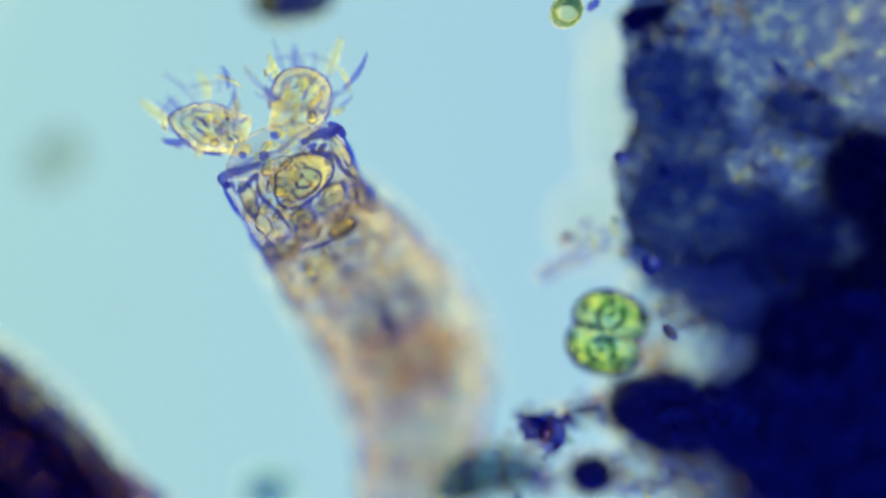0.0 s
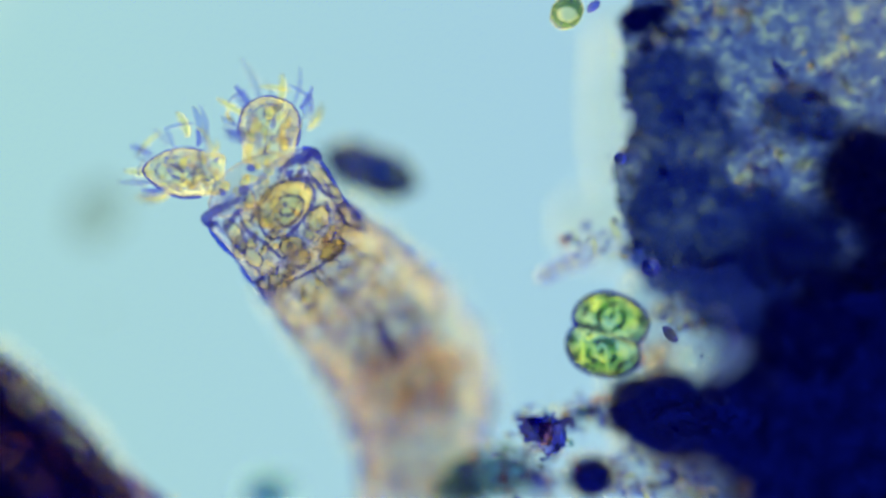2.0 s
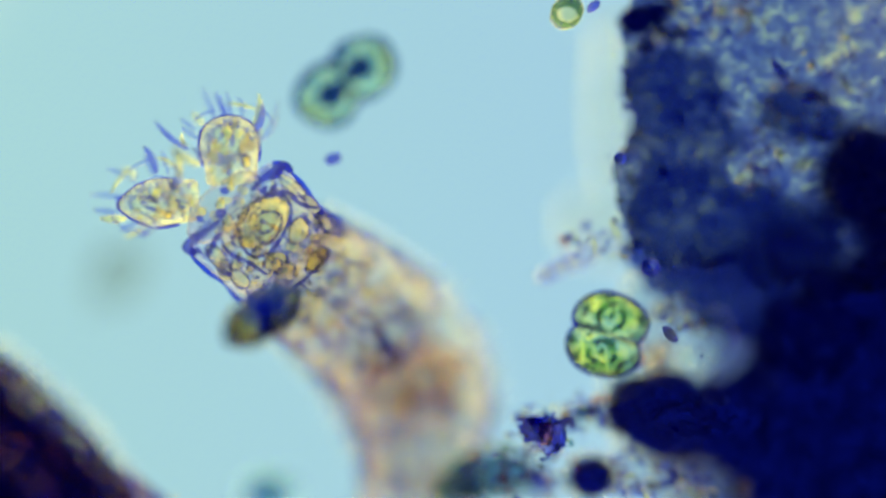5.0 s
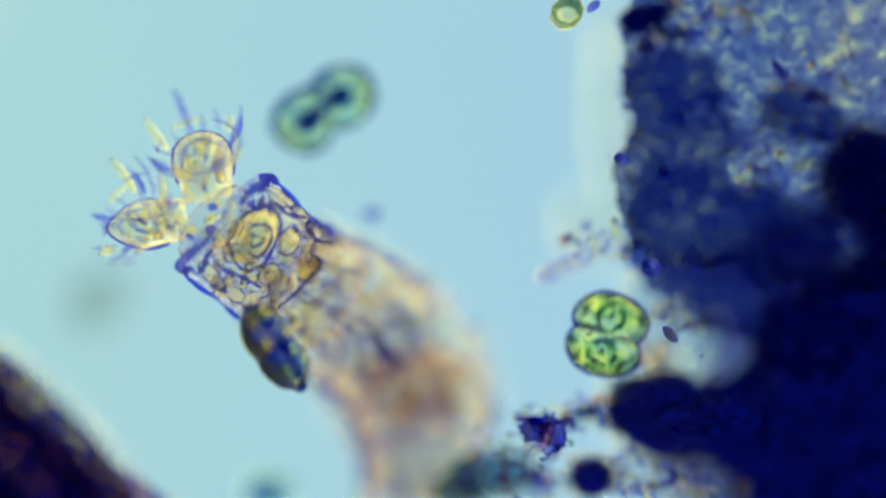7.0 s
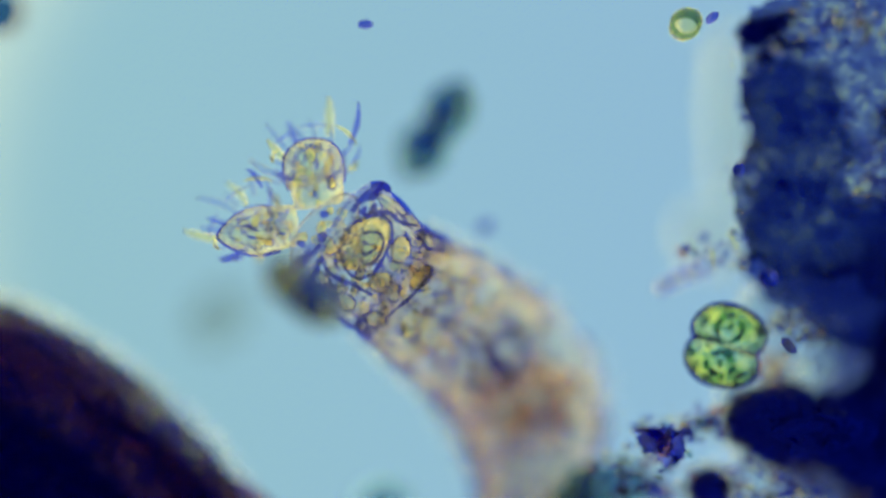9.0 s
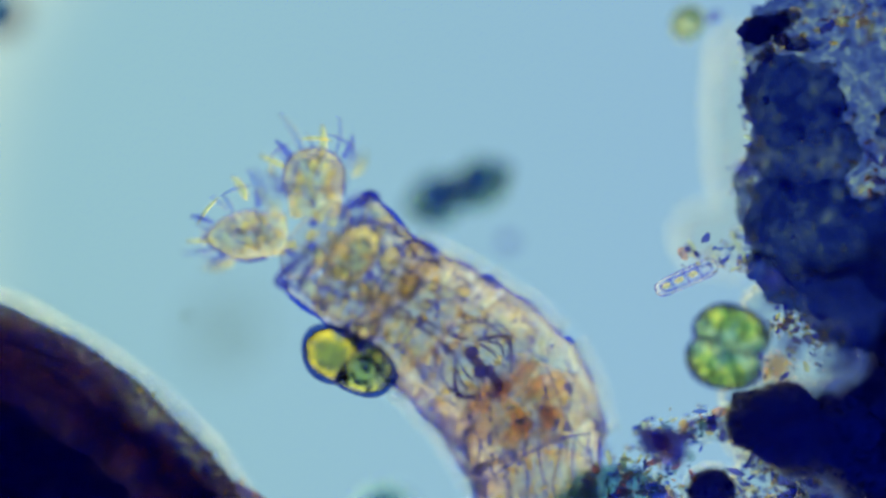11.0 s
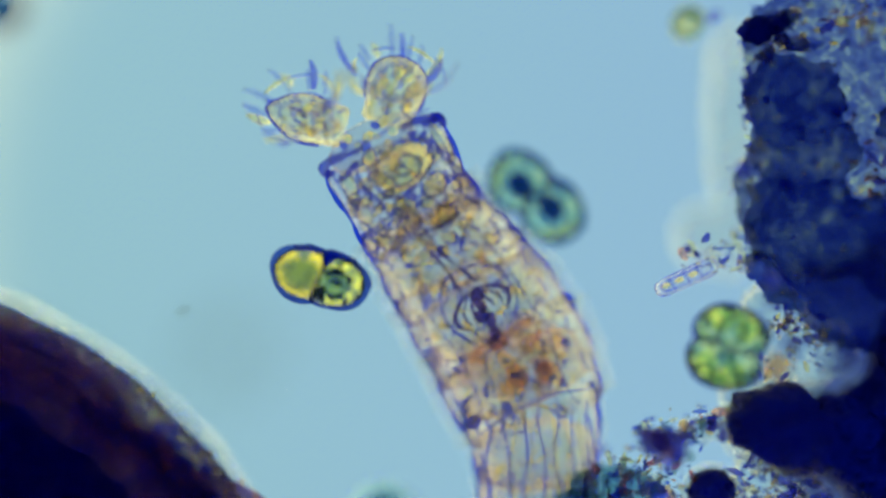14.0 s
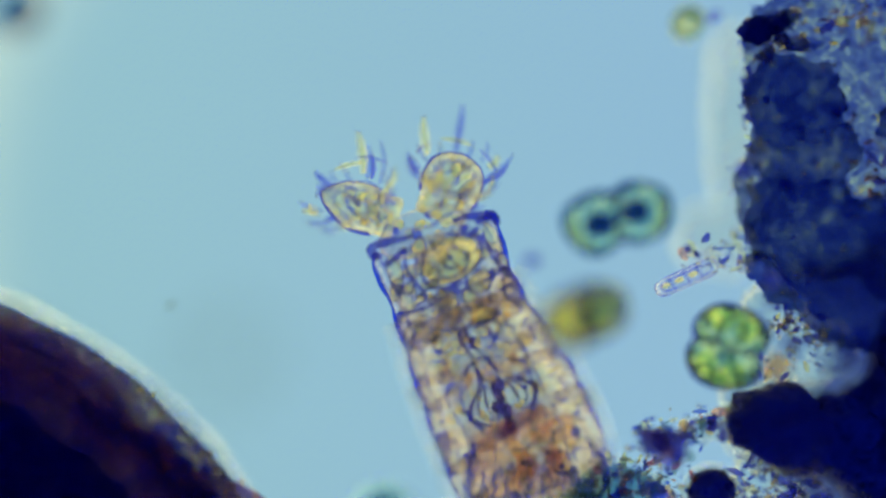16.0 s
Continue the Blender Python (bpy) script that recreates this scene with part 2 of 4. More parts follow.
# ---- shapes ----
def part(name, bm, material, parent=None, label="", smooth=True):
    me = bpy.data.meshes.new(name)
    if smooth:
        for f in bm.faces:
            f.smooth = True
    bm.to_mesh(me)
    bm.free()
    me.materials.append(material)
    ob = new(name, me)
    if parent:
        ob.parent = parent
    return tagged(ob, label)


def thing(name, label, category, at=(0, 0, 0), group="", kind=""):
    ob = new(name)
    ob.location = at
    ob.empty_display_size = 0.1
    return tagged(ob, label, category, group, kind)


def blob(bm, c, r, sub=3, rough=0.0, freq=2.0, turn=None, seed=0.0, octaves=4):
    """A rounded lump of radii r at c; rough: how uneven it is."""
    m = Matrix.Translation(c) @ (turn.to_4x4() if turn else Matrix.Identity(4)) @ Matrix.Diagonal((*r, 1))
    vs = bmesh.ops.create_icosphere(bm, subdivisions=sub, radius=1)["verts"]
    big = max(r)
    for v in vs:
        k = 1.0
        if rough:
            k += rough * noise.fractal(v.co * freq + Vector((seed, seed * 1.7, -seed)), 0.6, 2.1, octaves) 
        v.co = m @ (v.co * k)
    return vs


def tube(bm, path, radii, sides=10, caps=True):
    """A round tube along a path."""
    rings = []
    n = len(path)
    side = None
    for i, p in enumerate(path):
        d = (path[min(i + 1, n - 1)] - path[max(i - 1, 0)]).normalized()
        if side is None:
            side = d.orthogonal().normalized()
        side = (side - d * side.dot(d)).normalized()
        up = d.cross(side)
        rings.append([bm.verts.new(p + (side * math.cos(a) + up * math.sin(a)) * radii[i]) for a in (2 * math.pi * k / sides for k in range(sides))])
    for a, b in zip(rings, rings[1:]):
        for k in range(sides):
            bm.faces.new((a[k], a[(k + 1) % sides], b[(k + 1) % sides], b[k]))
    if caps:
        bm.faces.new(reversed(rings[0]))
        bm.faces.new(rings[-1])
    return rings


def shell(bm, profile, sides=64, flat=1.0, ripple=0.0, seed=0.0, caps=False):
    """A body wall along +x: (place, radius) rows; ripple: wrinkles of the skin."""
    rings = []
    for x, r in profile:
        ring = []
        for k in range(sides):
            a = 2 * math.pi * k / sides
            d = Vector((x * 9, math.cos(a) * 1.6, math.sin(a) * 1.6 + seed))
            q = r * (1 + ripple * noise.fractal(d, 0.7, 2.0, 3))
            ring.append(bm.verts.new((x, q * math.cos(a), q * math.sin(a) * flat)))
        rings.append(ring)
    for a, b in zip(rings, rings[1:]):
        for k in range(sides):
            bm.faces.new((a[k], a[(k + 1) % sides], b[(k + 1) % sides], b[k]))
    if caps:
        bm.faces.new(reversed(rings[0]))
        bm.faces.new(rings[-1])
    return rings


def scatter(name, spots, material, parent, label="", kind="stuff"):
    """Many small grains in one mesh: spots are (place, radius)."""
    src = bmesh.new()
    bmesh.ops.create_icosphere(src, subdivisions=1 if len(spots) > 150 else 2, radius=1)
    tv = np.array([v.co[:] for v in src.verts])
    tf = np.array([[v.index for v in f.verts] for f in src.faces])
    src.free()
    rng = np.random.default_rng(len(spots))
    vs, fs = [], []
    for i, (p, r) in enumerate(spots):
        s = r * np.array([rng.uniform(0.7, 2.0), rng.uniform(0.35, 0.95), rng.uniform(0.35, 0.95)])
        a, b = rng.uniform(0, 6.28, 2)
        q = tv * rng.uniform(0.72, 1.15, (len(tv), 1)) * s
        q = q @ np.array([[math.cos(a), -math.sin(a), 0], [math.sin(a), math.cos(a), 0], [0, 0, 1]])
        q = q @ np.array([[1, 0, 0], [0, math.cos(b), -math.sin(b)], [0, math.sin(b), math.cos(b)]])
        vs.append(q + np.array(p[:]))
        fs.append(tf + i * len(tv))
    me = bpy.data.meshes.new(name)
    me.from_pydata(np.concatenate(vs).tolist(), [], np.concatenate(fs).tolist())
    me.polygons.foreach_set("use_smooth", [True] * len(me.polygons))
    me.materials.append(material)
    ob = new(name, me)
    ob.parent = parent
    return tagged(ob, label, kind=kind)


# ---- the slide and the lamp ----
SLIDE = -1.0


def slide():
    bm = bmesh.new()
    bmesh.ops.create_cube(bm, size=1, matrix=Matrix.Translation((0, 0, SLIDE - 0.15)) @ Matrix.Diagonal((16, 9, 0.3, 1)))
    bmesh.ops.bevel(bm, geom=bm.edges[:], offset=0.03, segments=2, affect="EDGES")
    tagged(part("glass_slide", bm, M_GLASS, smooth=False), "clear flat glass microscope slide under the drop", "slide", kind="structure")
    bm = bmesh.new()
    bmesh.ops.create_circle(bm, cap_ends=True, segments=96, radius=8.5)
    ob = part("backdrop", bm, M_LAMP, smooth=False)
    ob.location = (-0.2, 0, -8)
    tagged(ob, "pale blue lamp field below the slide with an added bright yellow outer ring", "backdrop", kind="structure")


slide()


# ---- detritus ----
def mat_sheet(name, label, discs, material, z, thick, grains=0, size=(0.006, 0.022), seed=1, step=0.012, rag=0.35, grain_mat=None, category="detritus", parent=None):
    """An uneven cushion of matted dirt: where the sum of the discs (x, y, rx, ry) and a noise is above nil it has body."""
    rng = random.Random(seed)
    pad = 60
    x0, x1 = min(d[0] - d[2] for d in discs) - pad, max(d[0] + d[2] for d in discs) + pad
    y0, y1 = min(d[1] - d[3] for d in discs) - pad, max(d[1] + d[3] for d in discs) + pad
    a, b = W(x0, y1), W(x1, y0)
    c = Vector(((a.x + b.x) / 2, (a.y + b.y) / 2, SLIDE))
    nx, ny = int((b.x - a.x) / step), int((b.y - a.y) / step)
    body, edge, grid = bmesh.new(), [], {}
    for i in range(nx + 1):
        for j in range(ny + 1):
            x, y = a.x + i * step, a.y + j * step
            px, py = x * MAG + 784, 441 - y * MAG
            f = max(1 - math.hypot((px - dx) / rx, (py - dy) / ry) for dx, dy, rx, ry in discs)
            q = Vector((x * 3.0, y * 3.0, seed * 7.7))
            f += rag * 0.6 * noise.fractal(q, 0.55, 2.2, 6)
            grid[i, j] = f
            if -0.02 < f < 0.10:
                edge.append((x, y))
    tops, lows = {}, {}
    for (i, j), f in grid.items():
        near = [grid.get((i + u, j + v), -1) for u in (-1, 0, 1) for v in (-1, 0, 1)]
        if max(near) <= 0:
            continue
        x, y = a.x + i * step - c.x, a.y + j * step - c.y
        if f <= 0:                                             # the rim is drawn in to where the body ends
            gx, gy = grid.get((i + 1, j), f) - grid.get((i - 1, j), f), grid.get((i, j + 1), f) - grid.get((i, j - 1), f)
            k = min(1.0, -2 * f / max(1e-6, math.hypot(gx, gy))) / max(1e-6, math.hypot(gx, gy))
            x, y = x + gx * k * step, y + gy * k * step
        h = thick * min(1, max(0.0, f) / 0.3) ** 0.5 if f > 0 else 0.0
        n = 1 + 0.6 * noise.fractal(Vector((x * 9, y * 9, seed)), 0.6, 2.1, 4)
        tops[i, j] = body.verts.new((x, y, z - SLIDE + h * n))
        lows[i, j] = body.verts.new((x, y, z - SLIDE - h * n)) if f > 0 else tops[i, j]
    for i in range(nx):
        for j in range(ny):
            ks = [(i, j), (i + 1, j), (i + 1, j + 1), (i, j + 1)]
            if all(k in tops for k in ks) and max(grid[k] for k in ks) > 0:
                body.faces.new([tops[k] for k in ks])
                if len({lows[k] for k in ks} | {tops[k] for k in ks}) > 4:
                    body.faces.new([lows[k] for k in reversed(ks)])
    if parent is None:
        top = thing(name, label, category, c, group="mats of detritus" if name == "detritus_mat" else "")
        part("mat", body, material, top)
    spots = []
    inside = [k for k, f in grid.items() if f > 0]
    for k in range(grains):
        if rng.random() < 0.55 and edge:
            x, y = rng.choice(edge)
        else:
            i, j = rng.choice(inside)
            x, y = a.x + i * step, a.y + j * step
        # grains lie in drifts, not evenly
        if noise.noise(Vector((x * 5, y * 5, seed + 3))) < -0.05 and rng.random() < 0.7:
            continue
        spots.append((Vector((x - c.x + rng.gauss(0, 0.02), y - c.y + rng.gauss(0, 0.02), z - SLIDE + rng.uniform(-1, 1.3) * thick)), rng.uniform(*size) * rng.choice((0.5, 0.7, 1, 1))))
    if spots:
        scatter("grain", spots, grain_mat or M_GRAIN, top, "tan and blue grains matted on the dirt")
    return top


def clump(name, label, lumps, material, grains=0, size=(0.006, 0.014), seed=1, sub=5, rough=0.16, grain_mat=None, category="detritus", turn=0, inner=None):
    """Solid lumps (x, y, z, rx, ry, rz) with a fuzz of grains."""
    rng = random.Random(seed)
    c = W(*lumps[0][:2], SLIDE)
    top = thing(name, label, category, c)
    spots = []
    for i, (x, y, z, rx, ry, rz) in enumerate(lumps):
        bm = bmesh.new()
        vs = blob(bm, W(x, y, z) - c, (rx / MAG, ry / MAG, rz), sub, rough if i == 0 or inner is None else inner, 2.2, Matrix.Rotation(radians(turn), 3, "Z"), seed * 3.1 + i * 5.3, 6)
        co = [v.co.copy() for v in vs]
        part("lump", bm, material[i % len(material)] if isinstance(material, tuple) else material, top)
        if name == "brown_grain":           # its grains lie on the end that juts into the water
            co = [q for q in co if q.x > 0.3] or co
        for _ in range(grains // len(lumps)):
            spots.append((co[rng.randrange(len(co))] + Vector([rng.gauss(0, 0.008) for _ in range(3)]), rng.uniform(*size) * rng.choice((0.6, 1, 1))))
    if spots:
        scatter("grain", spots, grain_mat or M_GRAIN, top)
    return top


def coat(top, lump, grow, turn=0):
    """Clear shells added round a lump (x, y, z, rx, ry, rz) for its bright halo."""
    x, y, z, rx, ry, rz = lump
    for g, mat in ((grow * 0.2, M_HALOCOAT), (grow * 0.4, M_HALOCOAT), (grow * 0.6, M_THINHALO), (grow * 0.8, M_THINHALO), (grow, M_THINHALO)):
        bm = bmesh.new()
        blob(bm, W(x, y, z) - top.location, ((rx + g) / MAG, (ry + g) / MAG, rz + g / MAG), 5, 0.04, 1.5, Matrix.Rotation(radians(turn), 3, "Z"), x, 3)
        part("slime_coat", bm, mat, top, "clear shell added for the bright halo")
    # The big grain's blue colour fringe, put into a tinted shell.
    if rx > 300:
        bm = bmesh.new()
        blob(bm, W(x, y, z) - top.location, ((rx + 3) / MAG, (ry + 3) / MAG, rz + 0.006), 5, 0.05, 2.2, Matrix.Rotation(radians(turn), 3, "Z"), 18.6, 6)
        part("skin", bm, M_BLUEFRINGE, top, "thin blue shell added for the colour fringe")


def drifts(name, label, stretches, seed, grain_mat=None, size=(0.006, 0.02), category="detritus"):
    """Loose grains along stretches (x0, y0, x1, y1, spread, count, z)."""
    rng = random.Random(seed)
    c = W(*stretches[0][:2], SLIDE)
    top = thing(name, label, category, c, group="drifts of grit")
    spots = []
    for x0, y0, x1, y1, w, n, z in stretches:
        for _ in range(n):
            k = rng.random()
            p = W(x0 + (x1 - x0) * k + rng.gauss(0, w), y0 + (y1 - y0) * k + rng.gauss(0, w), z + rng.gauss(0, 0.05))
            spots.append((p - c, rng.uniform(*size) * rng.choice((0.45, 0.7, 1, 1))))
    spots.sort(key=lambda q: -q[1])
    for k, (p, r) in enumerate(spots[:24]):                    # the largest lie singly
        bm = bmesh.new()
        blob(bm, p, (r * rng.uniform(0.9, 2.4), r * rng.uniform(0.45, 0.9), r * 0.7), 2, 0.5, 1.8, Matrix.Rotation(rng.uniform(0, 3), 3, "Z"), k * 1.3 + seed)
        part("pebble", bm, (grain_mat or M_GRAIN, M_EAR, grain_mat or M_GRAIN, M_SPECK)[k % 4], top)
    scatter("grain", spots[24:], grain_mat or M_GRAIN, top)
    return top


mat_sheet("detritus_mat", "blue-grey mat of loose detritus with olive and tan speckled patches", [
    (1240, 110, 140, 170), (1420, 90, 240, 220), (1230, 340, 145, 150), (1400, 300, 230, 210), (1580, 200, 260, 320)], M_THIN, -0.13, 0.05, 1300, seed=1)
mat_sheet("detritus_mat", "dark blue ragged layer of packed detritus", [
    (1205, 150, 95, 75), (1215, 250, 100, 90), (1300, 450, 165, 130), (1205, 350, 105, 90), (1420, 200, 80, 50), (1425, 570, 100, 106), (1330, 505, 130, 100)], M_DIRT, -0.26, 0.08, 300, seed=5, step=0.012, rag=0.5)
mat_sheet("detritus_mat", "almost black packed mat of detritus", [
    (1590, 600, 200, 150), (1500, 630, 150, 120), (1425, 620, 112, 100), (1520, 780, 260, 220), (1690, 420, 150, 160), (1580, 320, 130, 100), (1345, 800, 95, 62)], M_DENSE, -0.42, 0.2, 300, seed=2, step=0.018)
mat_sheet("detritus_mat", "dark blue mat of detritus beside black clumps", [(1378, 735, 165, 138), (1370, 830, 200, 105), (1300, 860, 110, 60), (1350, 520, 130, 85), (1265, 480, 95, 48), (1490, 425, 150, 75)], M_SOIL, -0.6, 0.12, 160, seed=8, step=0.018)
# This film doubles as the pale halo strip beside the detritus.
mat_sheet("slime_film", "pale slime film with an added halo along detritus", [(1098, 130, 48, 130), (1102, 250, 46, 140), (1078, 395, 75, 62)], M_FILM, -0.72, 0.14, 0, seed=9, rag=0.5)
mat_sheet("slime_film", "hazy greyish slime film with an added glow beside the green cells", [(1215, 600, 95, 62), (1165, 525, 60, 45), (1120, 690, 60, 40)], M_HAZE, -0.36, 0.05, 0, seed=11, rag=0.3)
coat(clump("dark_clump", "round almost black clump with fuzzy edge", [(1165, 724, -0.24, 84, 60, 0.2), (1215, 756, -0.26, 92, 60, 0.22), (1275, 745, -0.35, 82, 62, 0.3), (1122, 712, -0.25, 42, 40, 0.12)], M_DENSE, 300, seed=3, rough=0.24, inner=0.24), (1185, 736, -0.24, 106, 74, 0.22), 22)
coat(clump("dark_grain", "small round black grain beside a clump", [(1050, 847, -0.26, 42, 37, 0.08)], M_DENSE, 40, (0.004, 0.008), seed=4, sub=4), (1050, 847, -0.26, 42, 37, 0.08), 14)
clump("dark_grain", "knobbly dark grains on the edge of detritus", [(1128, 34, -0.18, 30, 24, 0.05), (1158, 22, -0.18, 26, 16, 0.04), (1188, 8, -0.18, 18, 12, 0.04), (1146, 78, -0.18, 14, 12, 0.03), (1200, 58, -0.2, 22, 12, 0.04), (1172, 50, -0.2, 14, 10, 0.03)], (M_DENSE, M_DENSE, M_SOIL, M_SOIL, M_SOIL, M_SOIL), 260, (0.005, 0.018), seed=14, sub=4, rough=0.3)
coat(clump("brown_grain", "large rounded brown grain with dark core and mottled orange skin", [
    (-199, 796, -0.30, 520, 240, 0.36), (-212, 811, -0.31, 499, 221, 0.33), (-222, 824, -0.32, 480, 205, 0.29), (-262, 868, -0.33, 424, 158, 0.22)], (M_BROWN, M_BARK, M_BARK, M_KERNEL), 1500, (0.005, 0.017), 6, rough=0.05, inner=0.24, grain_mat=M_RUSTY, turn=-31), (-199, 796, -0.30, 520, 240, 0.36), 36, -31)
drifts("loose_grit", "loose tan and blue grains strewn between clumps", [
    (910, 745, 1080, 715, 12, 70, -0.16), (930, 790, 1000, 740, 16, 60, -0.16), (1090, 800, 1240, 880, 24, 170, -0.18), (1180, 800, 1330, 870, 24, 130, -0.2), (1030, 720, 1110, 745, 14, 70, -0.16), (1080, 860, 1180, 880, 16, 120, -0.17), (860, 800, 1000, 860, 22, 60, -0.2)], 21)
mat_sheet("slime_film", "grey haze of slime with an added glow under loose grit", [(1180, 835, 110, 65), (1265, 850, 110, 70), (1060, 735, 60, 24)], M_HAZE, -0.34, 0.04, 0, seed=19, rag=0.5)
drifts("loose_grit", "teal and blue grit matted beside the rotifer foot", [
    (940, 768, 1050, 728, 12, 150, -0.17), (830, 840, 1000, 800, 20, 150, -0.2), (850, 880, 1000, 850, 18, 120, -0.2)], 25, grain_mat=M_TEALGRIT, size=(0.005, 0.016))
drifts("loose_grit", "small dark grains strewn beside the green cells", [(1140, 555, 1260, 590, 10, 75, -0.15), (1150, 480, 1280, 600, 18, 90, -0.2), (1130, 640, 1240, 610, 14, 60, -0.2)], 22, size=(0.005, 0.014))
drifts("loose_grit", "rusty grains strewn beside the green cells", [(1150, 545, 1245, 575, 10, 70, -0.22)], 28, grain_mat=M_RUSTY, size=(0.005, 0.013))
drifts("loose_grit", "fringe of grains on the edge of detritus", [(1000, 432, 1110, 405, 9, 50, -0.16), (1030, 450, 1130, 440, 12, 60, -0.17), (1108, 60, 1120, 330, 9, 70, -0.18)], 23, size=(0.005, 0.016))
drifts("loose_grit", "yellow and rusty grains in the detritus", [(1240, 20, 1330, 10, 16, 50, -0.17), (1400, 120, 1330, 330, 26, 90, -0.17), (1500, 60, 1420, 260, 30, 90, -0.17)], 24, grain_mat=M_RUSTY)
clump("algal_clump", "blurred dark green clump under the rotifer foot", [(872, 846, -0.34, 84, 42, 0.10), (812, 872, -0.34, 50, 30, 0.09)], M_MOSS, 120, seed=15, sub=4, rough=0.12, category="alga")
clump("flake", "small knobbly dark blue flake with orange core", [
    (947, 762, -0.05, 25, 20, 0.03), (972, 786, -0.06, 17, 19, 0.03), (988, 772, -0.05, 13, 26, 0.025), (966, 748, -0.05, 26, 9, 0.02), (935, 744, -0.08, 22, 6, 0.015), (1004, 746, -0.08, 12, 8, 0.015), (966, 768, -0.01, 12, 20, 0.02)],
    (M_EAR, M_FOLD, M_EAR, M_SPECK, M_FOLD, M_EAR, M_RUST), 90, (0.005, 0.012), seed=16, sub=4, rough=0.4)


def small_things():
    def round_cell(name, label, x, y, z, r, mat, inner, category="grain", ry=None, turn=None):
        top = thing(name, label, category, W(x, y, z))
        bm = bmesh.new()
        blob(bm, (0, 0, 0), (r / MAG, (ry or r) / MAG, r / MAG), 4, 0.08, 1.5, Matrix.Rotation(x if turn is None else radians(turn), 3, "Z"), seed=x)
        part("wall", bm, mat, top)
        if inner:
            bm = bmesh.new()
            blob(bm, (0, 0, 0), (r * 0.5 / MAG, r * 0.42 / MAG, r * 0.5 / MAG), 3, 0.1, seed=y)
            part("core", bm, inner, top)
        return top
    top = round_cell("round_cell", "small round cell with bright centre and dark rim", 1003, 24, 0.03, 33, M_OIL, None, "cell", 27)
    bm = bmesh.new()
    n = 48
    tube(bm, [Vector((0.043 * math.cos(a), 0.036 * math.sin(a), 0)) for a in (2 * math.pi * k / n for k in range(n + 1))], [0.014 + 0.004 * math.sin(2 * math.pi * k / n) for k in range(n + 1)], 10, caps=False)
    part("rim", bm, M_NET, top, "dark green-blue rim")
    round_cell("grit", "small blue grain beside a round cell", 1050, 12, 0.0, 14, M_SPECK, None, "grain", 8)
    round_cell("grit", "small dark grain on slime film", 1097, 281, -0.02, 11, M_SPECK, None)
    round_cell("ring_cell", "small dark ring-shaped cell beside detritus", 1150, 473, -0.02, 17, M_SPECK, M_WALL, "cell")
    round_cell("oval_cell", "tiny oval cell with dark outline", 1186, 592, 0.0, 19, M_EAR, M_OIL, "cell", 9, -48)
    round_cell("rust_grain", "blurred orange grain beside the green cells", 1172, 627, -0.45, 25, M_PALERUST, None)
    round_cell("rust_grain", "small red grain on the fringe of detritus", 998, 428, -0.16, 13, M_RUST, None, "grain", 8)
    round_cell("rust_grain", "red-brown grain among loose grit", 955, 760, -0.17, 16, M_RUST, None)
    round_cell("rust_grain", "small red-brown grain above the black clump", 1062, 708, -0.17, 15, M_RUST, None, "grain", 9)
    round_cell("blue_grain", "blurred blue grain beside the algal clump", 953, 852, -0.3, 18, M_SPECK, None, "grain", 34)
    round_cell("blue_grain", "small blurred blue grain beside the rotifer foot", 851, 777, -0.46, 20, M_SPECK, None, "grain", 9)
    round_cell("pale_cell", "blurred blue-green cell lying deep", 468, 880, -0.6, 56, M_TEALWALL, M_MOSS, "cell", 42)
    # a box-shaped diatom
    top = thing("diatom", "clear box-shaped diatom shell with fine ribs", "diatom", W(1004, 471, -0.20))
    top.rotation_euler = (0, 0, radians(24))

    def oblong(rx, ry, z, n=40):
        out = []
        for k in range(n + 1):
            a = 2 * math.pi * k / n
            c, d = math.cos(a), math.sin(a)
            out.append(Vector((rx * math.copysign(abs(c) ** 0.45, c), ry * math.copysign(abs(d) ** 0.6, d) * (1 + 0.06 * c), z)))
        return out
    bm = bmesh.new()
    rings = []
    for z, k in ((-0.024, 0.7), (-0.018, 0.94), (0.0, 1.0), (0.018, 0.94), (0.024, 0.7)):
        rings.append([bm.verts.new(p) for p in oblong(0.118 * k, 0.032 * k, z)[:-1]])
    for a, b in zip(rings, rings[1:]):
        for k in range(40):
            bm.faces.new((a[k], a[(k + 1) % 40], b[(k + 1) % 40], b[k]))
    bm.faces.new(reversed(rings[0]))
    bm.faces.new(rings[-1])
    part("shell", bm, M_DIATOM, top)
    for rx, ry, z in ((0.117, 0.031, 0.0), (0.096, 0.019, 0.022)):
        bm = bmesh.new()
        tube(bm, oblong(rx, ry, z), [0.0032 + 0.0012 * math.sin(k * 0.8) for k in range(41)], 6, caps=False)
        part("girdle", bm, M_FOLD, top)
    for x in (-0.055, 0.0, 0.05):
        bm = bmesh.new()
        tube(bm, [Vector((x + 0.004 * math.sin(k), -0.026 + 0.0104 * k, 0.02)) for k in range(6)], [0.0035] * 6, 6)
        part("rib", bm, M_FOLD, top)
    for x in (-0.078, -0.026, 0.026):
        bm = bmesh.new()
        blob(bm, (x, 0.003, 0.012), (0.018, 0.010, 0.008), 2, 0.3, 2, seed=x * 40)
        part("plastid", bm, M_OIL, top, "pale yellow plastid")


small_things()


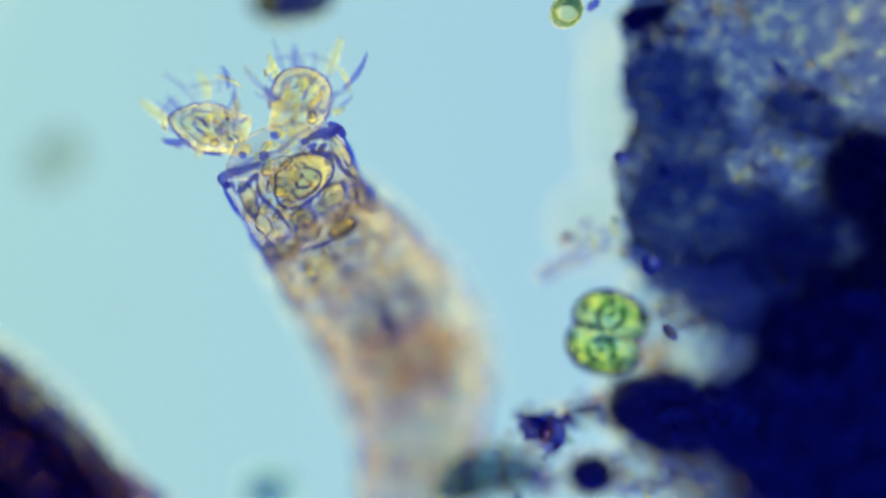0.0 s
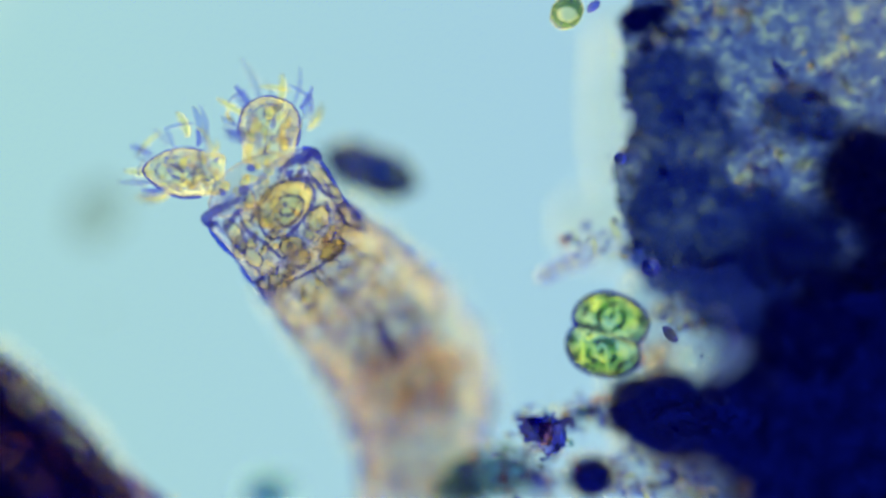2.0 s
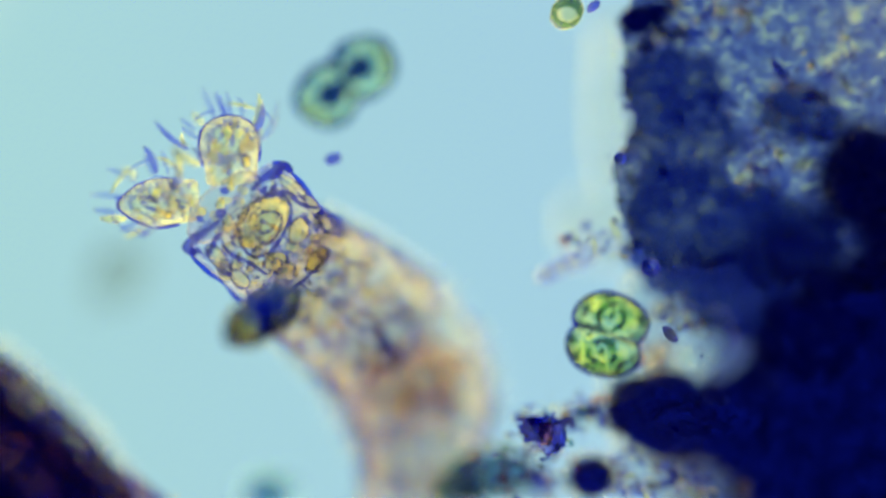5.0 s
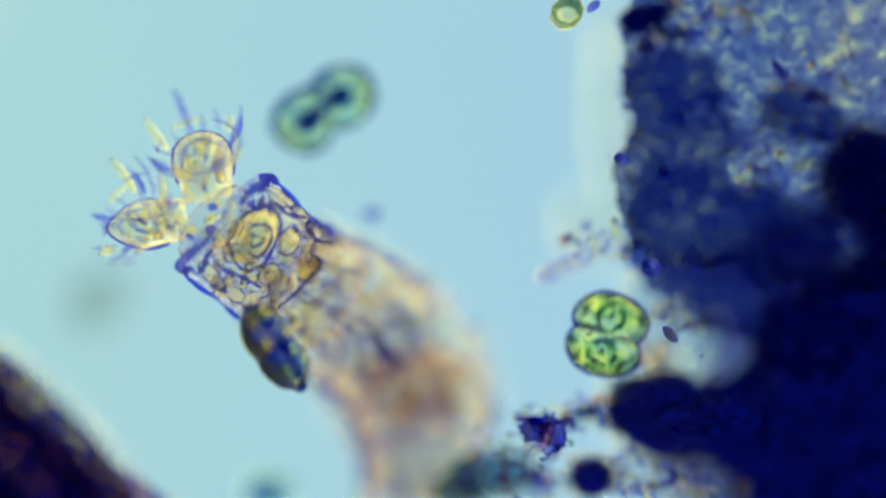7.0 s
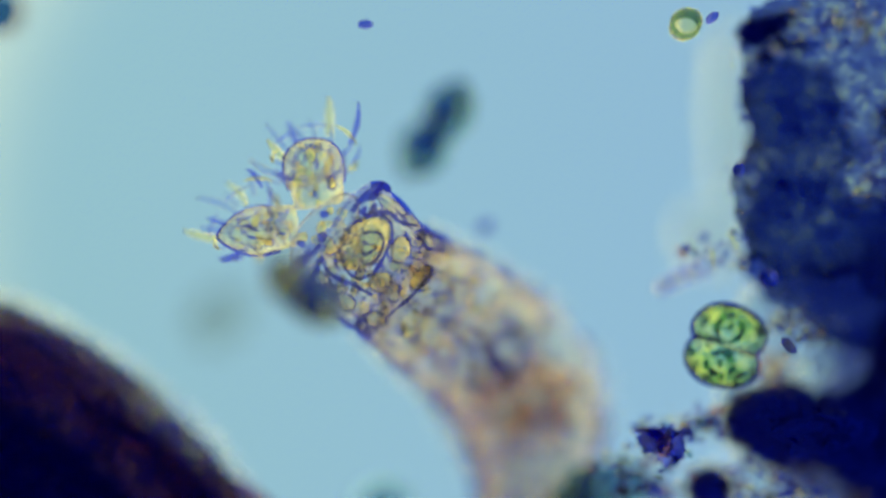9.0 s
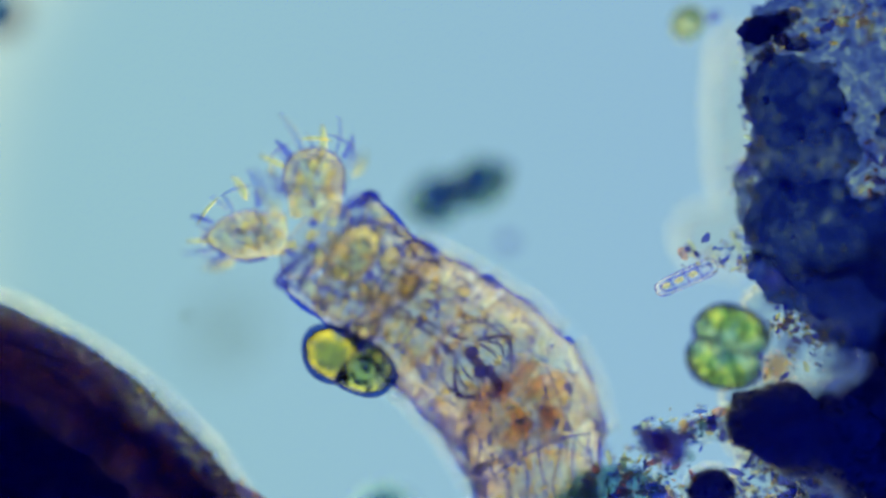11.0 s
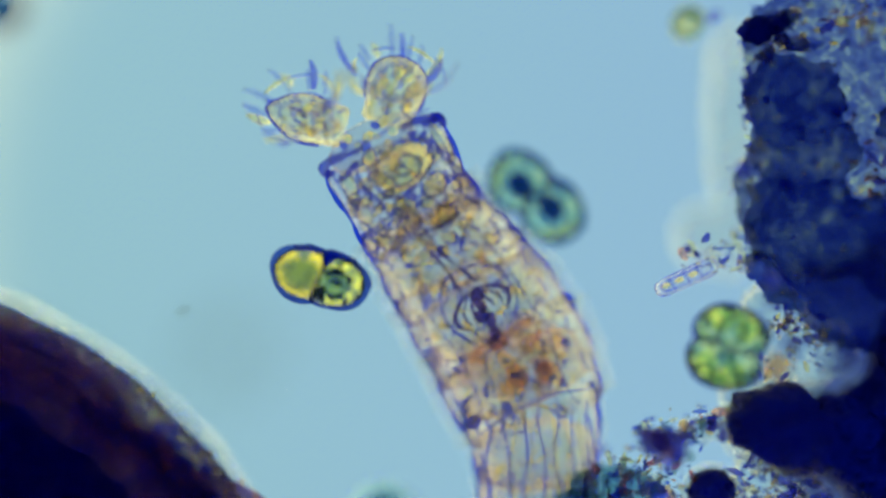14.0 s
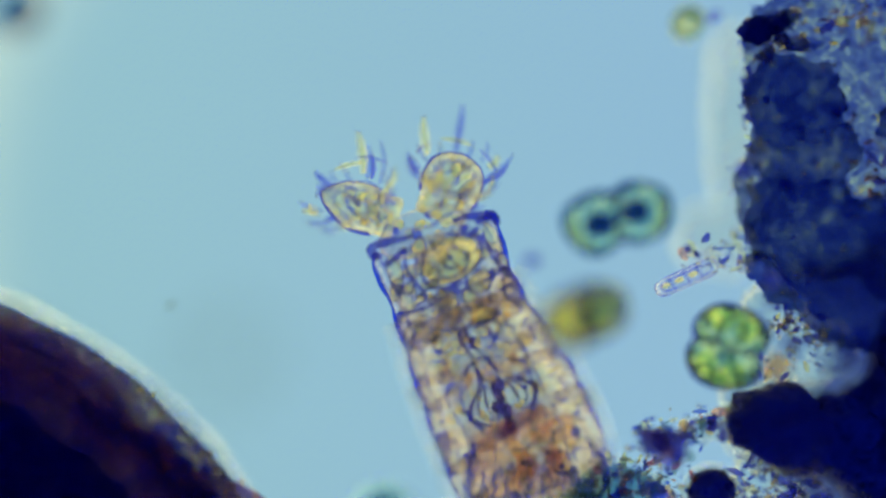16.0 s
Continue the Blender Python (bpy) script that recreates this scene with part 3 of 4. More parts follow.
# ---- green twin cells ----
def twin_cell(name, label, cyto, inner, cores, half=(0.125, 0.10, 0.10), gap=0.066, group="", wall=None, outline=None, line=0.0055):
    """Two cells pressed together along x, each with its wall, its cytoplasm and its chloroplast."""
    top = thing(name, label, "alga", group="twin algae")
    for s in (-1, 1):
        bm = bmesh.new()
        blob(bm, (0, 0, 0), half, 4, 0.03, 1.2, seed=s)
        for v in bm.verts:                                     # pressed flat where the two meet
            lim = -gap + 0.001
            if v.co.x * s < lim:
                v.co.x = s * (lim + (v.co.x * s - lim) * 0.12)
        cell = part("cell", bm, wall or M_WALL, top)
        cell.location = (s * gap, 0, 0)
        bm = bmesh.new()
        blob(bm, (0.003 * s, 0, 0), [h * (0.95 if outline else 0.87) for h in half], 3, 0.06 if outline else 0.10, 2.5, seed=s * 4)
        for v in bm.verts:
            if v.co.x * s < -gap + 0.005:
                v.co.x = s * (-gap + 0.005)
        part("cytoplasm", bm, cyto[(s + 1) // 2], cell)
        if cores:
            bm = bmesh.new()
            blob(bm, (-0.012 * s, 0.006 * s, 0), [half[0] * cores * 1.1, half[1] * cores * 0.85, half[2] * cores], 4, 0.22, 1.8, seed=s * 7)
            part("core", bm, inner, cell)
            bm = bmesh.new()
            for k in range(9):                                 # a bright yellow crescent along the outer end
                a = (-0.7 + 0.18 * k) - 0.45
                blob(bm, (s * half[0] * 0.70 * math.cos(a), half[1] * 0.70 * math.sin(a), 0.01), (0.012, 0.013 + 0.004 * math.sin(k * 2), 0.010), 2, 0.3, 2, seed=k + s)
            part("crescent", bm, M_OIL, cell, "bright yellow crescent")
        elif cyto[(s + 1) // 2] is not M_OLIVE:
            bm = bmesh.new()
            rng = random.Random(60 + s + int(half[0] * 1000))
            cx = 0.014 * s
            for k in range(9):                                 # a broken ring round the middle body
                a = k * 0.7 + s + rng.uniform(-0.2, 0.2)
                if k % 4 == 3:
                    continue
                r = rng.uniform(0.032, 0.044)
                blob(bm, (cx + r * math.cos(a), 1.15 * r * math.sin(a), 0.03), (rng.uniform(0.014, 0.026), rng.uniform(0.007, 0.013), 0.01), 2, 0.45, 2, Matrix.Rotation(a + 1.57 + rng.uniform(-0.4, 0.4), 3, "Z"), seed=k + s)
            blob(bm, (cx + 0.004, 0.003, 0.03), (0.016, 0.011, 0.012), 2, 0.4, 2, seed=s)
            for k in range(16):
                a, r = rng.uniform(0, 6.28), rng.uniform(0.62, 0.88)
                blob(bm, (max(half[0] * r * math.cos(a) * s, -gap + 0.02) * s, half[1] * r * math.sin(a), 0.012 * math.sin(5 * a)), (rng.uniform(0.008, 0.018), rng.uniform(0.006, 0.010), 0.008), 2, 0.5, 2, Matrix.Rotation(a + 1.57 + rng.uniform(-0.7, 0.7), 3, "Z"), seed=k)
            tagged(part("chloroplast", bm, inner, cell), kind="stuff")
    if outline:
        for s, cell in zip((-1, 1), top.children[:]):
            bm = bmesh.new()
            path = []
            for k in range(61):
                a = 2 * math.pi * k / 60
                x, y = half[0] * math.cos(a), half[1] * math.sin(a)
                path.append(Vector((s * max(x * s, -gap + 0.001 + 0.006 * s * math.sin(y * 24)) * (1 + 0.02 * math.sin(3 * a)), y * (1 + 0.02 * math.cos(2 * a + s)), 0.0)))
            tube(bm, path, [line * (1 + 0.25 * math.sin(k * 0.35 + s)) for k in range(60)] + [line * (1 + 0.25 * math.sin(s))], 8, caps=False)
            part("outline", bm, outline, cell, "thin dark blue outline of the wall")
    return top


resting = twin_cell("twin_alga", "pair of round green algal cells pressed together beside detritus", (M_GREEN, M_GREEN), M_CHLORO, 0, (0.094, 0.134, 0.09), 0.052, wall=M_THINWALL, outline=M_RIM, line=0.0088)
for cell in resting.children[:]:
    side = 1 if cell.location.x > 0 else -1
    # Lime patches added for the yellow brightness the cell gathers as a lens.
    for x, y, rx, ry in ((0.030, 0.045, 0.034, 0.040), (0.020, -0.050, 0.040, 0.036), (0.052, -0.004, 0.022, 0.026)):
        bm = bmesh.new()
        blob(bm, (x * side, y * side, -0.062), (rx, ry, 0.016), 3, 0.25, 1.8, seed=x * 90 + side)
        part("plastid", bm, M_LIMEPATCH, cell, "lime patch added deep in the cell for its lens-gathered brightness")
    bm = bmesh.new()
    for k in range(12):
        a = -1.5 + 0.27 * k
        blob(bm, (side * 0.080 * math.cos(a), 0.116 * math.sin(a), -0.058), (0.014, 0.010 + 0.005 * math.sin(k * 2.1), 0.008), 2, 0.5, 2, Matrix.Rotation(k * 1.1, 3, "Z"), seed=k + side)
    tagged(part("dark_granule", bm, M_NET, cell, "dark green granules under the wall"), kind="stuff")
resting.matrix_basis = pose(*W(1075, 593, -0.09), 0, 0, 74)


def caps(top):
    """Blue cap added over one flank of each cell, for its blue when defocused."""
    for cell in top.children[:]:
        bm = bmesh.new()
        blob(bm, (0, 0, 0), (0.104, 0.092, 0.082), 4, 0.10, 2.4, seed=cell.location.x * 70)
        bmesh.ops.delete(bm, geom=[v for v in bm.verts if v.co.y < 0.062 + 0.016 * math.sin(v.co.x * 50)], context="VERTS")
        for v in bm.verts:
            v.co.y += 0.010
        part("chloroplast", bm, M_BLUECAP, cell, "blue cap added along one flank for the out-of-focus tint")


drifter = twin_cell("twin_alga", "olive and blue-green pair of cells with dark wall, drifting", (M_OLIVE, M_LIME), M_NET, 0, (0.118, 0.092, 0.085), 0.048, wall=M_DARKWALL, outline=M_RIM, line=0.0165)
caps(drifter)
floater = twin_cell("twin_alga", "blue-green pair of cells with dark blue cores, drifting", (M_TEAL, M_TEAL), M_CORE, 0.40, (0.108, 0.104, 0.09), 0.078, wall=M_SOFTWALL, outline=M_TEALRIM, line=0.015)
caps(floater)


# ---- the rotifer ----
BASE = W(745, 900, -0.30)
rotifer = thing("rotifer", "translucent yellowish rotifer with two ciliated wheels, rooted in detritus", "rotifer", (BASE.x, BASE.y, SLIDE))

# seconds, collar, its height, way of the head in degrees, hip (the lower trunk)
HEAD = [
    (0.0, 500, 266, 0.00, 105, 730, 672), (0.5, 479, 283, -0.02, 109, 732, 683), (1.0, 454, 298, -0.02, 114, 728, 691), (1.5, 447, 305, -0.02, 116, 727, 691), (2.0, 461, 319, -0.02, 115, 733, 707),
    (2.5, 471, 326, -0.02, 114, 738, 715), (3.0, 461, 335, -0.02, 115, 738, 718), (3.5, 452, 338, -0.02, 117, 738, 717), (4.0, 439, 340, -0.02, 119, 738, 714), (6.5, 383, 377, -0.02, 128, 733, 709),
    (7.0, 396, 382, -0.02, 127, 737, 723), (7.5, 402, 374, -0.02, 127, 740, 724), (8.0, 386, 384, -0.02, 127, 735, 729), (8.5, 384, 382, -0.02, 127, 733, 728), (9.0, 382, 374, -0.03, 127, 728, 727), (9.2, 381, 374, -0.03, 127, 728, 727),
    (11.5, 370, 405, -0.19, 127, 719, 739), (12.0, 382, 368, -0.20, 123, 719, 720), (12.5, 392, 330, -0.21, 119, 721, 700), (13.0, 404, 272, -0.22, 115, 717, 671), (13.5, 471, 235, -0.22, 109, 716, 660), (14.0, 471, 236, -0.22, 110, 714, 656),
    (14.5, 492, 266, -0.22, 108, 713, 688), (15.0, 540, 304, -0.22, 106, 722, 729), (15.5, 556, 374, -0.22, 106, 733, 794), (16.0, 561, 404, -0.22, 105, 730, 810)]


def head_at(t):
    for a, b in zip(HEAD, HEAD[1:]):
        if t <= b[0]:
            k = max(0.0, (t - a[0]) / (b[0] - a[0]))
            return [p + (q - p) * k for p, q in zip(a[1:], b[1:])]
    return HEAD[-1][1:]


def spine(t, s):
    """The pose of the body's middle line at t seconds, s from the hip (0) to the collar (1), or down into the foot (-1)."""
    x, y, z, way, ex, ey = head_at(t)
    a, d = W(ex, ey, -0.44 + 0.16 * min(1, max(0, (t - 9.2) / 2))), W(x, y, z)
    lean = radians(101 + 8 * min(1, max(0, (t - 9.2) / 2)))
    up = Vector((math.cos(lean), math.sin(lean), 0.0))
    if s >= 0:
        size = (d - a).length
        h = Vector((math.cos(radians(way)), math.sin(radians(way)), 0.0))
        b, c = a + up * size * 0.30, d - h * size * 0.36
    else:
        d, a, s = a, W(733, 1010, -0.42), 1 + s
        size = (d - a).length
        b, c = a + Vector((0, 1, 0)) * size * 0.36, d - up * size * 0.36
    u = 1 - s
    p = a * u ** 3 + b * 3 * u * u * s + c * 3 * u * s * s + d * s ** 3
    tan = ((b - a) * 3 * u * u + (c - b) * 6 * u * s + (d - c) * 3 * s * s).normalized()
    yaw, pitch = math.degrees(math.atan2(tan.y, tan.x)), math.degrees(math.asin(tan.z))
    return pose(*(p - Vector((BASE.x, BASE.y, SLIDE))), 0, -pitch, yaw)


def barrel(name, length, aft, fore, bulge, material, label="", seed=0.0, sheath=True, flesh=M_BODY):
    """A segment of skin along x: its fore end is curled in a little, its aft end slips into the next."""
    bm = bmesh.new()
    prof = []
    for i in range(29):
        k = i / 28
        r = aft + (fore - aft) * k + bulge * math.sin(math.pi * k) + 0.004 * math.sin(k * 11 + seed)
        r -= 0.022 * max(0, (k - 0.93) / 0.07) ** 2 + 0.015 * max(0, (0.08 - k) / 0.08)
        prof.append(((k - 0.5) * length, r))
    rings = shell(bm, prof, flat=0.62, ripple=0.025, seed=seed)
    sides = [[r[0].co.copy() for r in rings[1:]], [r[32].co.copy() for r in rings[1:]]]
    ob = part(name, bm, material, rotifer, label)
    for k, path in enumerate(sides):        # added blue tubes draw the dark edge of the silhouette on both flanks
        bm = bmesh.new()
        n = len(path)
        tube(bm, path, [0.0084 + 0.0038 * math.sin(i * 0.55 + seed * 2 + k) + 0.003 * (i / n) ** 3 for i in range(n)], 8)
        part("side_fold", bm, M_SIDE, ob, "blue-violet tube drawing the outline of the flank")
        bm = bmesh.new()
        tube(bm, [Vector((p.x, p.y * (0.83 + 0.04 * math.sin(p.x * 17 + k * 2 + seed)), p.z + 0.05)) for p in path[3:-2]], [max(0.0012, 0.0034 + 0.003 * math.sin(i * 0.7 + seed)) for i in range(n - 5)], 6)
        part("inner_fold", bm, M_FOLD, ob, "fine violet line inside the flank")
    if flesh:
        bm = bmesh.new()
        blob(bm, (0, 0, 0), (0.136, (aft + fore) / 2 * 0.93, (aft + fore) / 2 * 0.56), 4, 0.08, 1.6, seed=seed)
        for v in bm.verts:                  # a barrel, not an egg
            v.co.x *= 0.93
            q = min(1.25, 1 / max(0.5, math.sqrt(max(0.0, 1 - (v.co.x / 0.136) ** 2))))
            v.co.y, v.co.z = v.co.y * q, v.co.z * q
        part("flesh", bm, flesh, ob, "pale tan flesh")
    if sheath:
        # Clear shells added round the body to make its pale halo.
        for grow, halo_mat in ((0.010, M_HALO), (0.030, M_THINHALO)) if name == "foot_segment" else ((0.008, M_HALO), (0.020, M_HALO), (0.032, M_THINHALO), (0.046, M_THINHALO), (0.062, M_THINHALO)):
            bm = bmesh.new()
            shell(bm, [(x * 1.02, r + grow) for x, r in prof[2:-2]], flat=0.66, ripple=0.012, seed=seed + 2)
            part("mucus_sheath", bm, halo_mat, ob, "clear shell added for the bright halo round the skin")
    return ob


SEGMENTS = []      # part, place along the body


def add_segment(s, *a, **k):
    ob = barrel(*a, **k)
    SEGMENTS.append((ob, s))
    return ob


root = add_segment(-0.78, "foot_segment", 0.50, 0.18, 0.20, 0.0, M_SKIN, seed=7, flesh=None)
foot = add_segment(-0.36, "foot_segment", 0.46, 0.20, 0.235, 0.0, M_SKIN, seed=1)
trunk_c = add_segment(0.04, "trunk_segment", 0.40, 0.240, 0.268, 0.016, M_SKIN, seed=2)
trunk_b = add_segment(0.33, "trunk_segment", 0.38, 0.262, 0.244, 0.010, M_SKIN, seed=3)
trunk_a = add_segment(0.60, "trunk_segment", 0.38, 0.240, 0.205, 0.014, M_SKIN, seed=4)
head = add_segment(0.83, "head_segment", 0.38, 0.200, 0.226, 0.008, M_SKIN, seed=5, sheath=False, flesh=M_PALEFLESH)


def lines(parent, name, paths, width, material, label="", kind=""):
    """Fine wavy strands, each a part of its own; those past counting (kind stuff) in one mesh. Each path is a list of points."""
    bm = bmesh.new()
    for k, path in enumerate(paths):
        n = len(path)
        tube(bm, path, [max(0.0008, width * (0.35 + 0.8 * math.sin(math.pi * (0.08 + 0.84 * i / (n - 1))) + 0.25 * math.sin(i * 1.3 + k))) for i in range(n)], 6)
        if not kind:
            part(name, bm, material, parent, label)
            bm = bmesh.new()
    if kind:
        tagged(part(name, bm, material, parent, label), kind=kind)
    else:
        bm.free()


def curve(rows, n=14):
    """A smooth way through the rows (x, y, z)."""
    pts = [Vector(rows[0])] + [Vector(r) for r in rows] + [Vector(rows[-1])]
    out = []
    for a, b, c, d in zip(pts, pts[1:], pts[2:], pts[3:]):
        for k in range(n // (len(rows) - 1)):
            u = k / (n // (len(rows) - 1))
            out.append(0.5 * (2 * b + (c - a) * u + (2 * a - 5 * b + 4 * c - d) * u * u + (3 * b - a - 3 * c + d) * u ** 3))
    return out + [Vector(rows[-1])]


def ring(x, y, z, rx, ry, turn=0.0, wob=0.08, n=22, start=0.0, end=6.2832, seed=0.0):
    out = []
    for k in range(n + 1):
        a = start + (end - start) * k / n
        q = 1 + wob * math.sin(3 * a + seed) + wob * 0.6 * math.sin(2 * a - seed * 2)
        u, v = rx * q * math.cos(a), ry * q * math.sin(a)
        out.append(Vector((x + u * math.cos(turn) - v * math.sin(turn), y + u * math.sin(turn) + v * math.cos(turn), z + 0.006 * math.sin(2 * a))))
    return out


def tissue_cell(parent, x, y, z, rx, ry, turn=0.0, seed=0.0, mat=None, line=0.0034, name="tissue_cell", label=""):
    """One swollen cell of the flesh and the fine dark line round it."""
    bm = bmesh.new()
    blob(bm, (x, y, z), (rx, ry, min(rx, ry) * 0.8), 3, 0.12, 1.6, Matrix.Rotation(turn, 3, "Z"), seed)
    part(name, bm, mat or M_YOLK, parent, label)
    if line:
        lines(parent, "cell_line", [ring(x, y, z, rx * 1.04, ry * 1.04, turn, seed=seed)], line, M_LINE)


def organs():
    rng = random.Random(9)
    # collar ears: thick dark folds, hooked at the outer ends
    for s, rows in ((1, [(0.205, 0.065, 0.08), (0.212, 0.13, 0.08), (0.218, 0.200, 0.05), (0.196, 0.224, 0.04), (0.172, 0.210, 0.05)]),
                    (-1, [(0.200, -0.085, 0.08), (0.205, -0.13, 0.08), (0.185, -0.20, 0.05), (0.165, -0.232, 0.04), (0.140, -0.226, 0.05)])):
        bm = bmesh.new()
        path = curve(rows, 20)
        n = len(path)
        tube(bm, path, [0.006 + 0.014 * math.sin(math.pi * min(1, 0.1 + 0.8 * (i / n))) * (0.8 + 0.2 * math.sin(i * 1.1)) for i in range(n)], 10)
        part("collar", bm, M_EAR, head, "dark blue-violet collar fold")
        bm = bmesh.new()
        for k in range(4):
            blob(bm, (0.165 + rng.uniform(-0.02, 0.02), s * (0.115 + 0.03 * k), 0.06), (0.012, 0.020, 0.012), 2, 0.4, 2, Matrix.Rotation(s * rng.uniform(-0.6, 0.6), 3, "Z"), seed=k + s)
        part("collar_spot", bm, M_LINE, head, "blue-violet spots under the collar")
    lines(head, "collar_edge", [curve([(0.20, 0.20, 0.07), (0.235, 0.10, 0.08), (0.215, 0.0, 0.08), (0.235, -0.09, 0.08), (0.215, -0.215, 0.06)], 28)], 0.0052, M_FOLD, "thin violet front edge of the collar")
    # mouth funnel with its ring, and the long cell beside it
    bm = bmesh.new()
    blob(bm, (0.08, -0.03, 0.03), (0.078, 0.105, 0.06), 4, 0.10, 2)
    part("mouth_funnel", bm, M_YOLK, head, "yellowish granular mouth funnel")
    lines(head, "funnel_rim", [ring(0.08, -0.03, 0.075, 0.088, 0.112, 0.2, start=0.5, end=6.6, n=30, seed=1.0), ring(0.066, -0.036, 0.08, 0.045, 0.060, 0.4, start=1.0, end=6.0, seed=2.0), ring(0.07, -0.03, 0.08, 0.020, 0.026, 0.0, start=0.0, end=4.4, seed=3.0)], 0.0062, M_LINE, "dark wavy rings of the mouth")
    lines(head, "muscle", [curve([(0.165, -0.10, 0.08), (0.11, -0.165, 0.08), (0.04, -0.175, 0.08), (-0.02, -0.205, 0.06)], 21), curve([(0.165, 0.11, 0.08), (0.10, 0.125, 0.08), (0.02, 0.10, 0.08), (-0.06, 0.085, 0.08)], 21)], 0.0075, M_LINE, "dark muscle bands from the collar to the gullet")
    for x, y, rx, ry, turn in ((0.10, -0.196, 0.062, 0.022, 0.12), (0.0, -0.200, 0.040, 0.020, 0.0), (0.10, 0.168, 0.065, 0.026, -0.1), (0.0, 0.165, 0.045, 0.024, 0.1), (-0.03, -0.10, 0.034, 0.045, 0.4),
                               (-0.05, 0.03, 0.034, 0.040, -0.4), (-0.115, 0.045, 0.030, 0.050, 0.2), (-0.13, 0.14, 0.036, 0.026, 0.6), (-0.08, -0.185, 0.036, 0.020, 0.0), (0.16, 0.03, 0.026, 0.055, 0.0)):
        tissue_cell(head, x, y, 0.055 + rng.uniform(-0.02, 0.02), rx, ry, turn, x * 40 + y * 9)
    for _ in range(38):
        a, q = rng.uniform(0, 6.28), 0.19 * math.sqrt(rng.random())
        tissue_cell(head, rng.uniform(-0.17, 0.17), q * math.cos(a), q * math.sin(a) * 0.5, rng.uniform(0.014, 0.032), rng.uniform(0.011, 0.022), rng.uniform(0, 3), rng.uniform(0, 90), rng.choice((M_YOLK, M_YOLK, M_FLESH)), 0.0028)
    bm = bmesh.new()
    blob(bm, (-0.142, -0.075, 0.10), (0.028, 0.050, 0.028), 3, 0.12, turn=Matrix.Rotation(0.05, 3, "Z"))
    part("oil_drop", bm, M_DROP, head, "bright yellow oil drop")
    lines(head, "cell_line", [ring(-0.142, -0.075, 0.09, 0.032, 0.055, 0.05, start=1.2, end=5.4, seed=2.0)], 0.0045, M_LINE)
    bm = bmesh.new()
    blob(bm, (0.205, 0.03, 0.0), (0.085, 0.165, 0.07), 4, 0.10, 1.5, seed=3)
    part("brow", bm, M_SKIN, head, "soft yellowish brow between the wheels")
    for k in range(9):
        tissue_cell(head, 0.225 + rng.uniform(-0.03, 0.035), -0.06 + 0.022 * k, 0.02, rng.uniform(0.012, 0.020), rng.uniform(0.012, 0.024), rng.uniform(0, 3), k * 3.0, (M_YOLK, M_OIL, M_FIBRE)[k % 3], 0)
    # folds where the head slips into the trunk
    lines(trunk_a, "fold", [ring(0.178, 0.0, 0.0, 0.012, 0.205, 0.0, 0.03, 40, seed=1.0)], 0.0045, M_SIDE, "thin blue edge of the first trunk segment")
    lines(head, "fold", [curve([(-0.10, s * 0.16, 0.06), (-0.135, s * 0.185, 0.06), (-0.165, s * 0.196, 0.05)], 10) for s in (-1, 1)] + [curve([(-0.15, -0.12, 0.09), (-0.162, -0.02, 0.1), (-0.15, 0.10, 0.09)], 14)], 0.0058, M_LINE, "short dark folds of the neck")
    # fine granules, pale, in the whole body
    for n_, x0, x1, rr, count in ((head, -0.17, 0.18, 0.19, 110), (trunk_a, -0.18, 0.17, 0.20, 210), (trunk_b, -0.18, 0.18, 0.23, 210), (trunk_c, -0.18, 0.18, 0.23, 160), (foot, -0.2, 0.2, 0.18, 90)):
        spots = []
        for _ in range(count):
            a, q = rng.uniform(0, 6.28), rr * math.sqrt(rng.random())
            spots.append((Vector((rng.uniform(x0, x1), q * math.cos(a), q * math.sin(a) * 0.56)), rng.choice((0.006, 0.008, 0.010, 0.014))))
        scatter("granule", spots, M_GRANULE, n_, "fine yellow and violet granules")
    # short strokes of fibre through the flesh
    for n_, x0, x1, rr, count in ((head, -0.17, 0.20, 0.18, 46), (trunk_a, -0.17, 0.17, 0.19, 64), (trunk_b, -0.18, 0.18, 0.22, 60), (trunk_c, -0.17, 0.17, 0.22, 46), (foot, -0.2, 0.2, 0.18, 20)):
        for mat, share, name in ((M_FIBRE, 0.6, "violet_fibre"), (M_OIL, 0.4, "yellow_fibre")):
            paths = []
            for k in range(int(count * share)):
                a, q = rng.uniform(0, 6.28), rr * math.sqrt(rng.random())
                y, z, x = q * math.cos(a), q * math.sin(a) * 0.58, rng.uniform(x0, x1 - 0.05)
                size, lean, bow, ph = rng.uniform(0.02, 0.065), rng.uniform(-1.2, 1.2), rng.uniform(0.003, 0.012), rng.uniform(0, 6)
                paths.append([Vector((min(x + size * u, x1), y + size * lean * u + bow * math.sin(u * 5 + ph), z + bow * math.cos(u * 4 + ph))) for u in np.linspace(0, 1, 8)])
            lines(n_, name, paths, 0.0036, mat, kind="stuff")
    # swollen yellow and orange pieces of tissue, long ones lying along the body
    for n_, rr, count in ((head, 0.17, 9), (trunk_a, 0.18, 26), (trunk_b, 0.21, 24), (trunk_c, 0.21, 18)):
        for k in range(count):
            a, q = rng.uniform(0, 6.28), rr * math.sqrt(rng.random())
            tissue_cell(n_, rng.uniform(-0.16, 0.09), q * math.cos(a), 0.03 + q * math.sin(a) * 0.4, rng.uniform(0.014, 0.034), rng.uniform(0.006, 0.011), rng.gauss(0, 0.7), k * 1.7, (M_OIL, M_AMBER, M_FIBRE)[k % 3], 0, "tissue_streak", ("yellow streak of tissue", "orange streak of tissue", "violet streak of tissue")[k % 3])
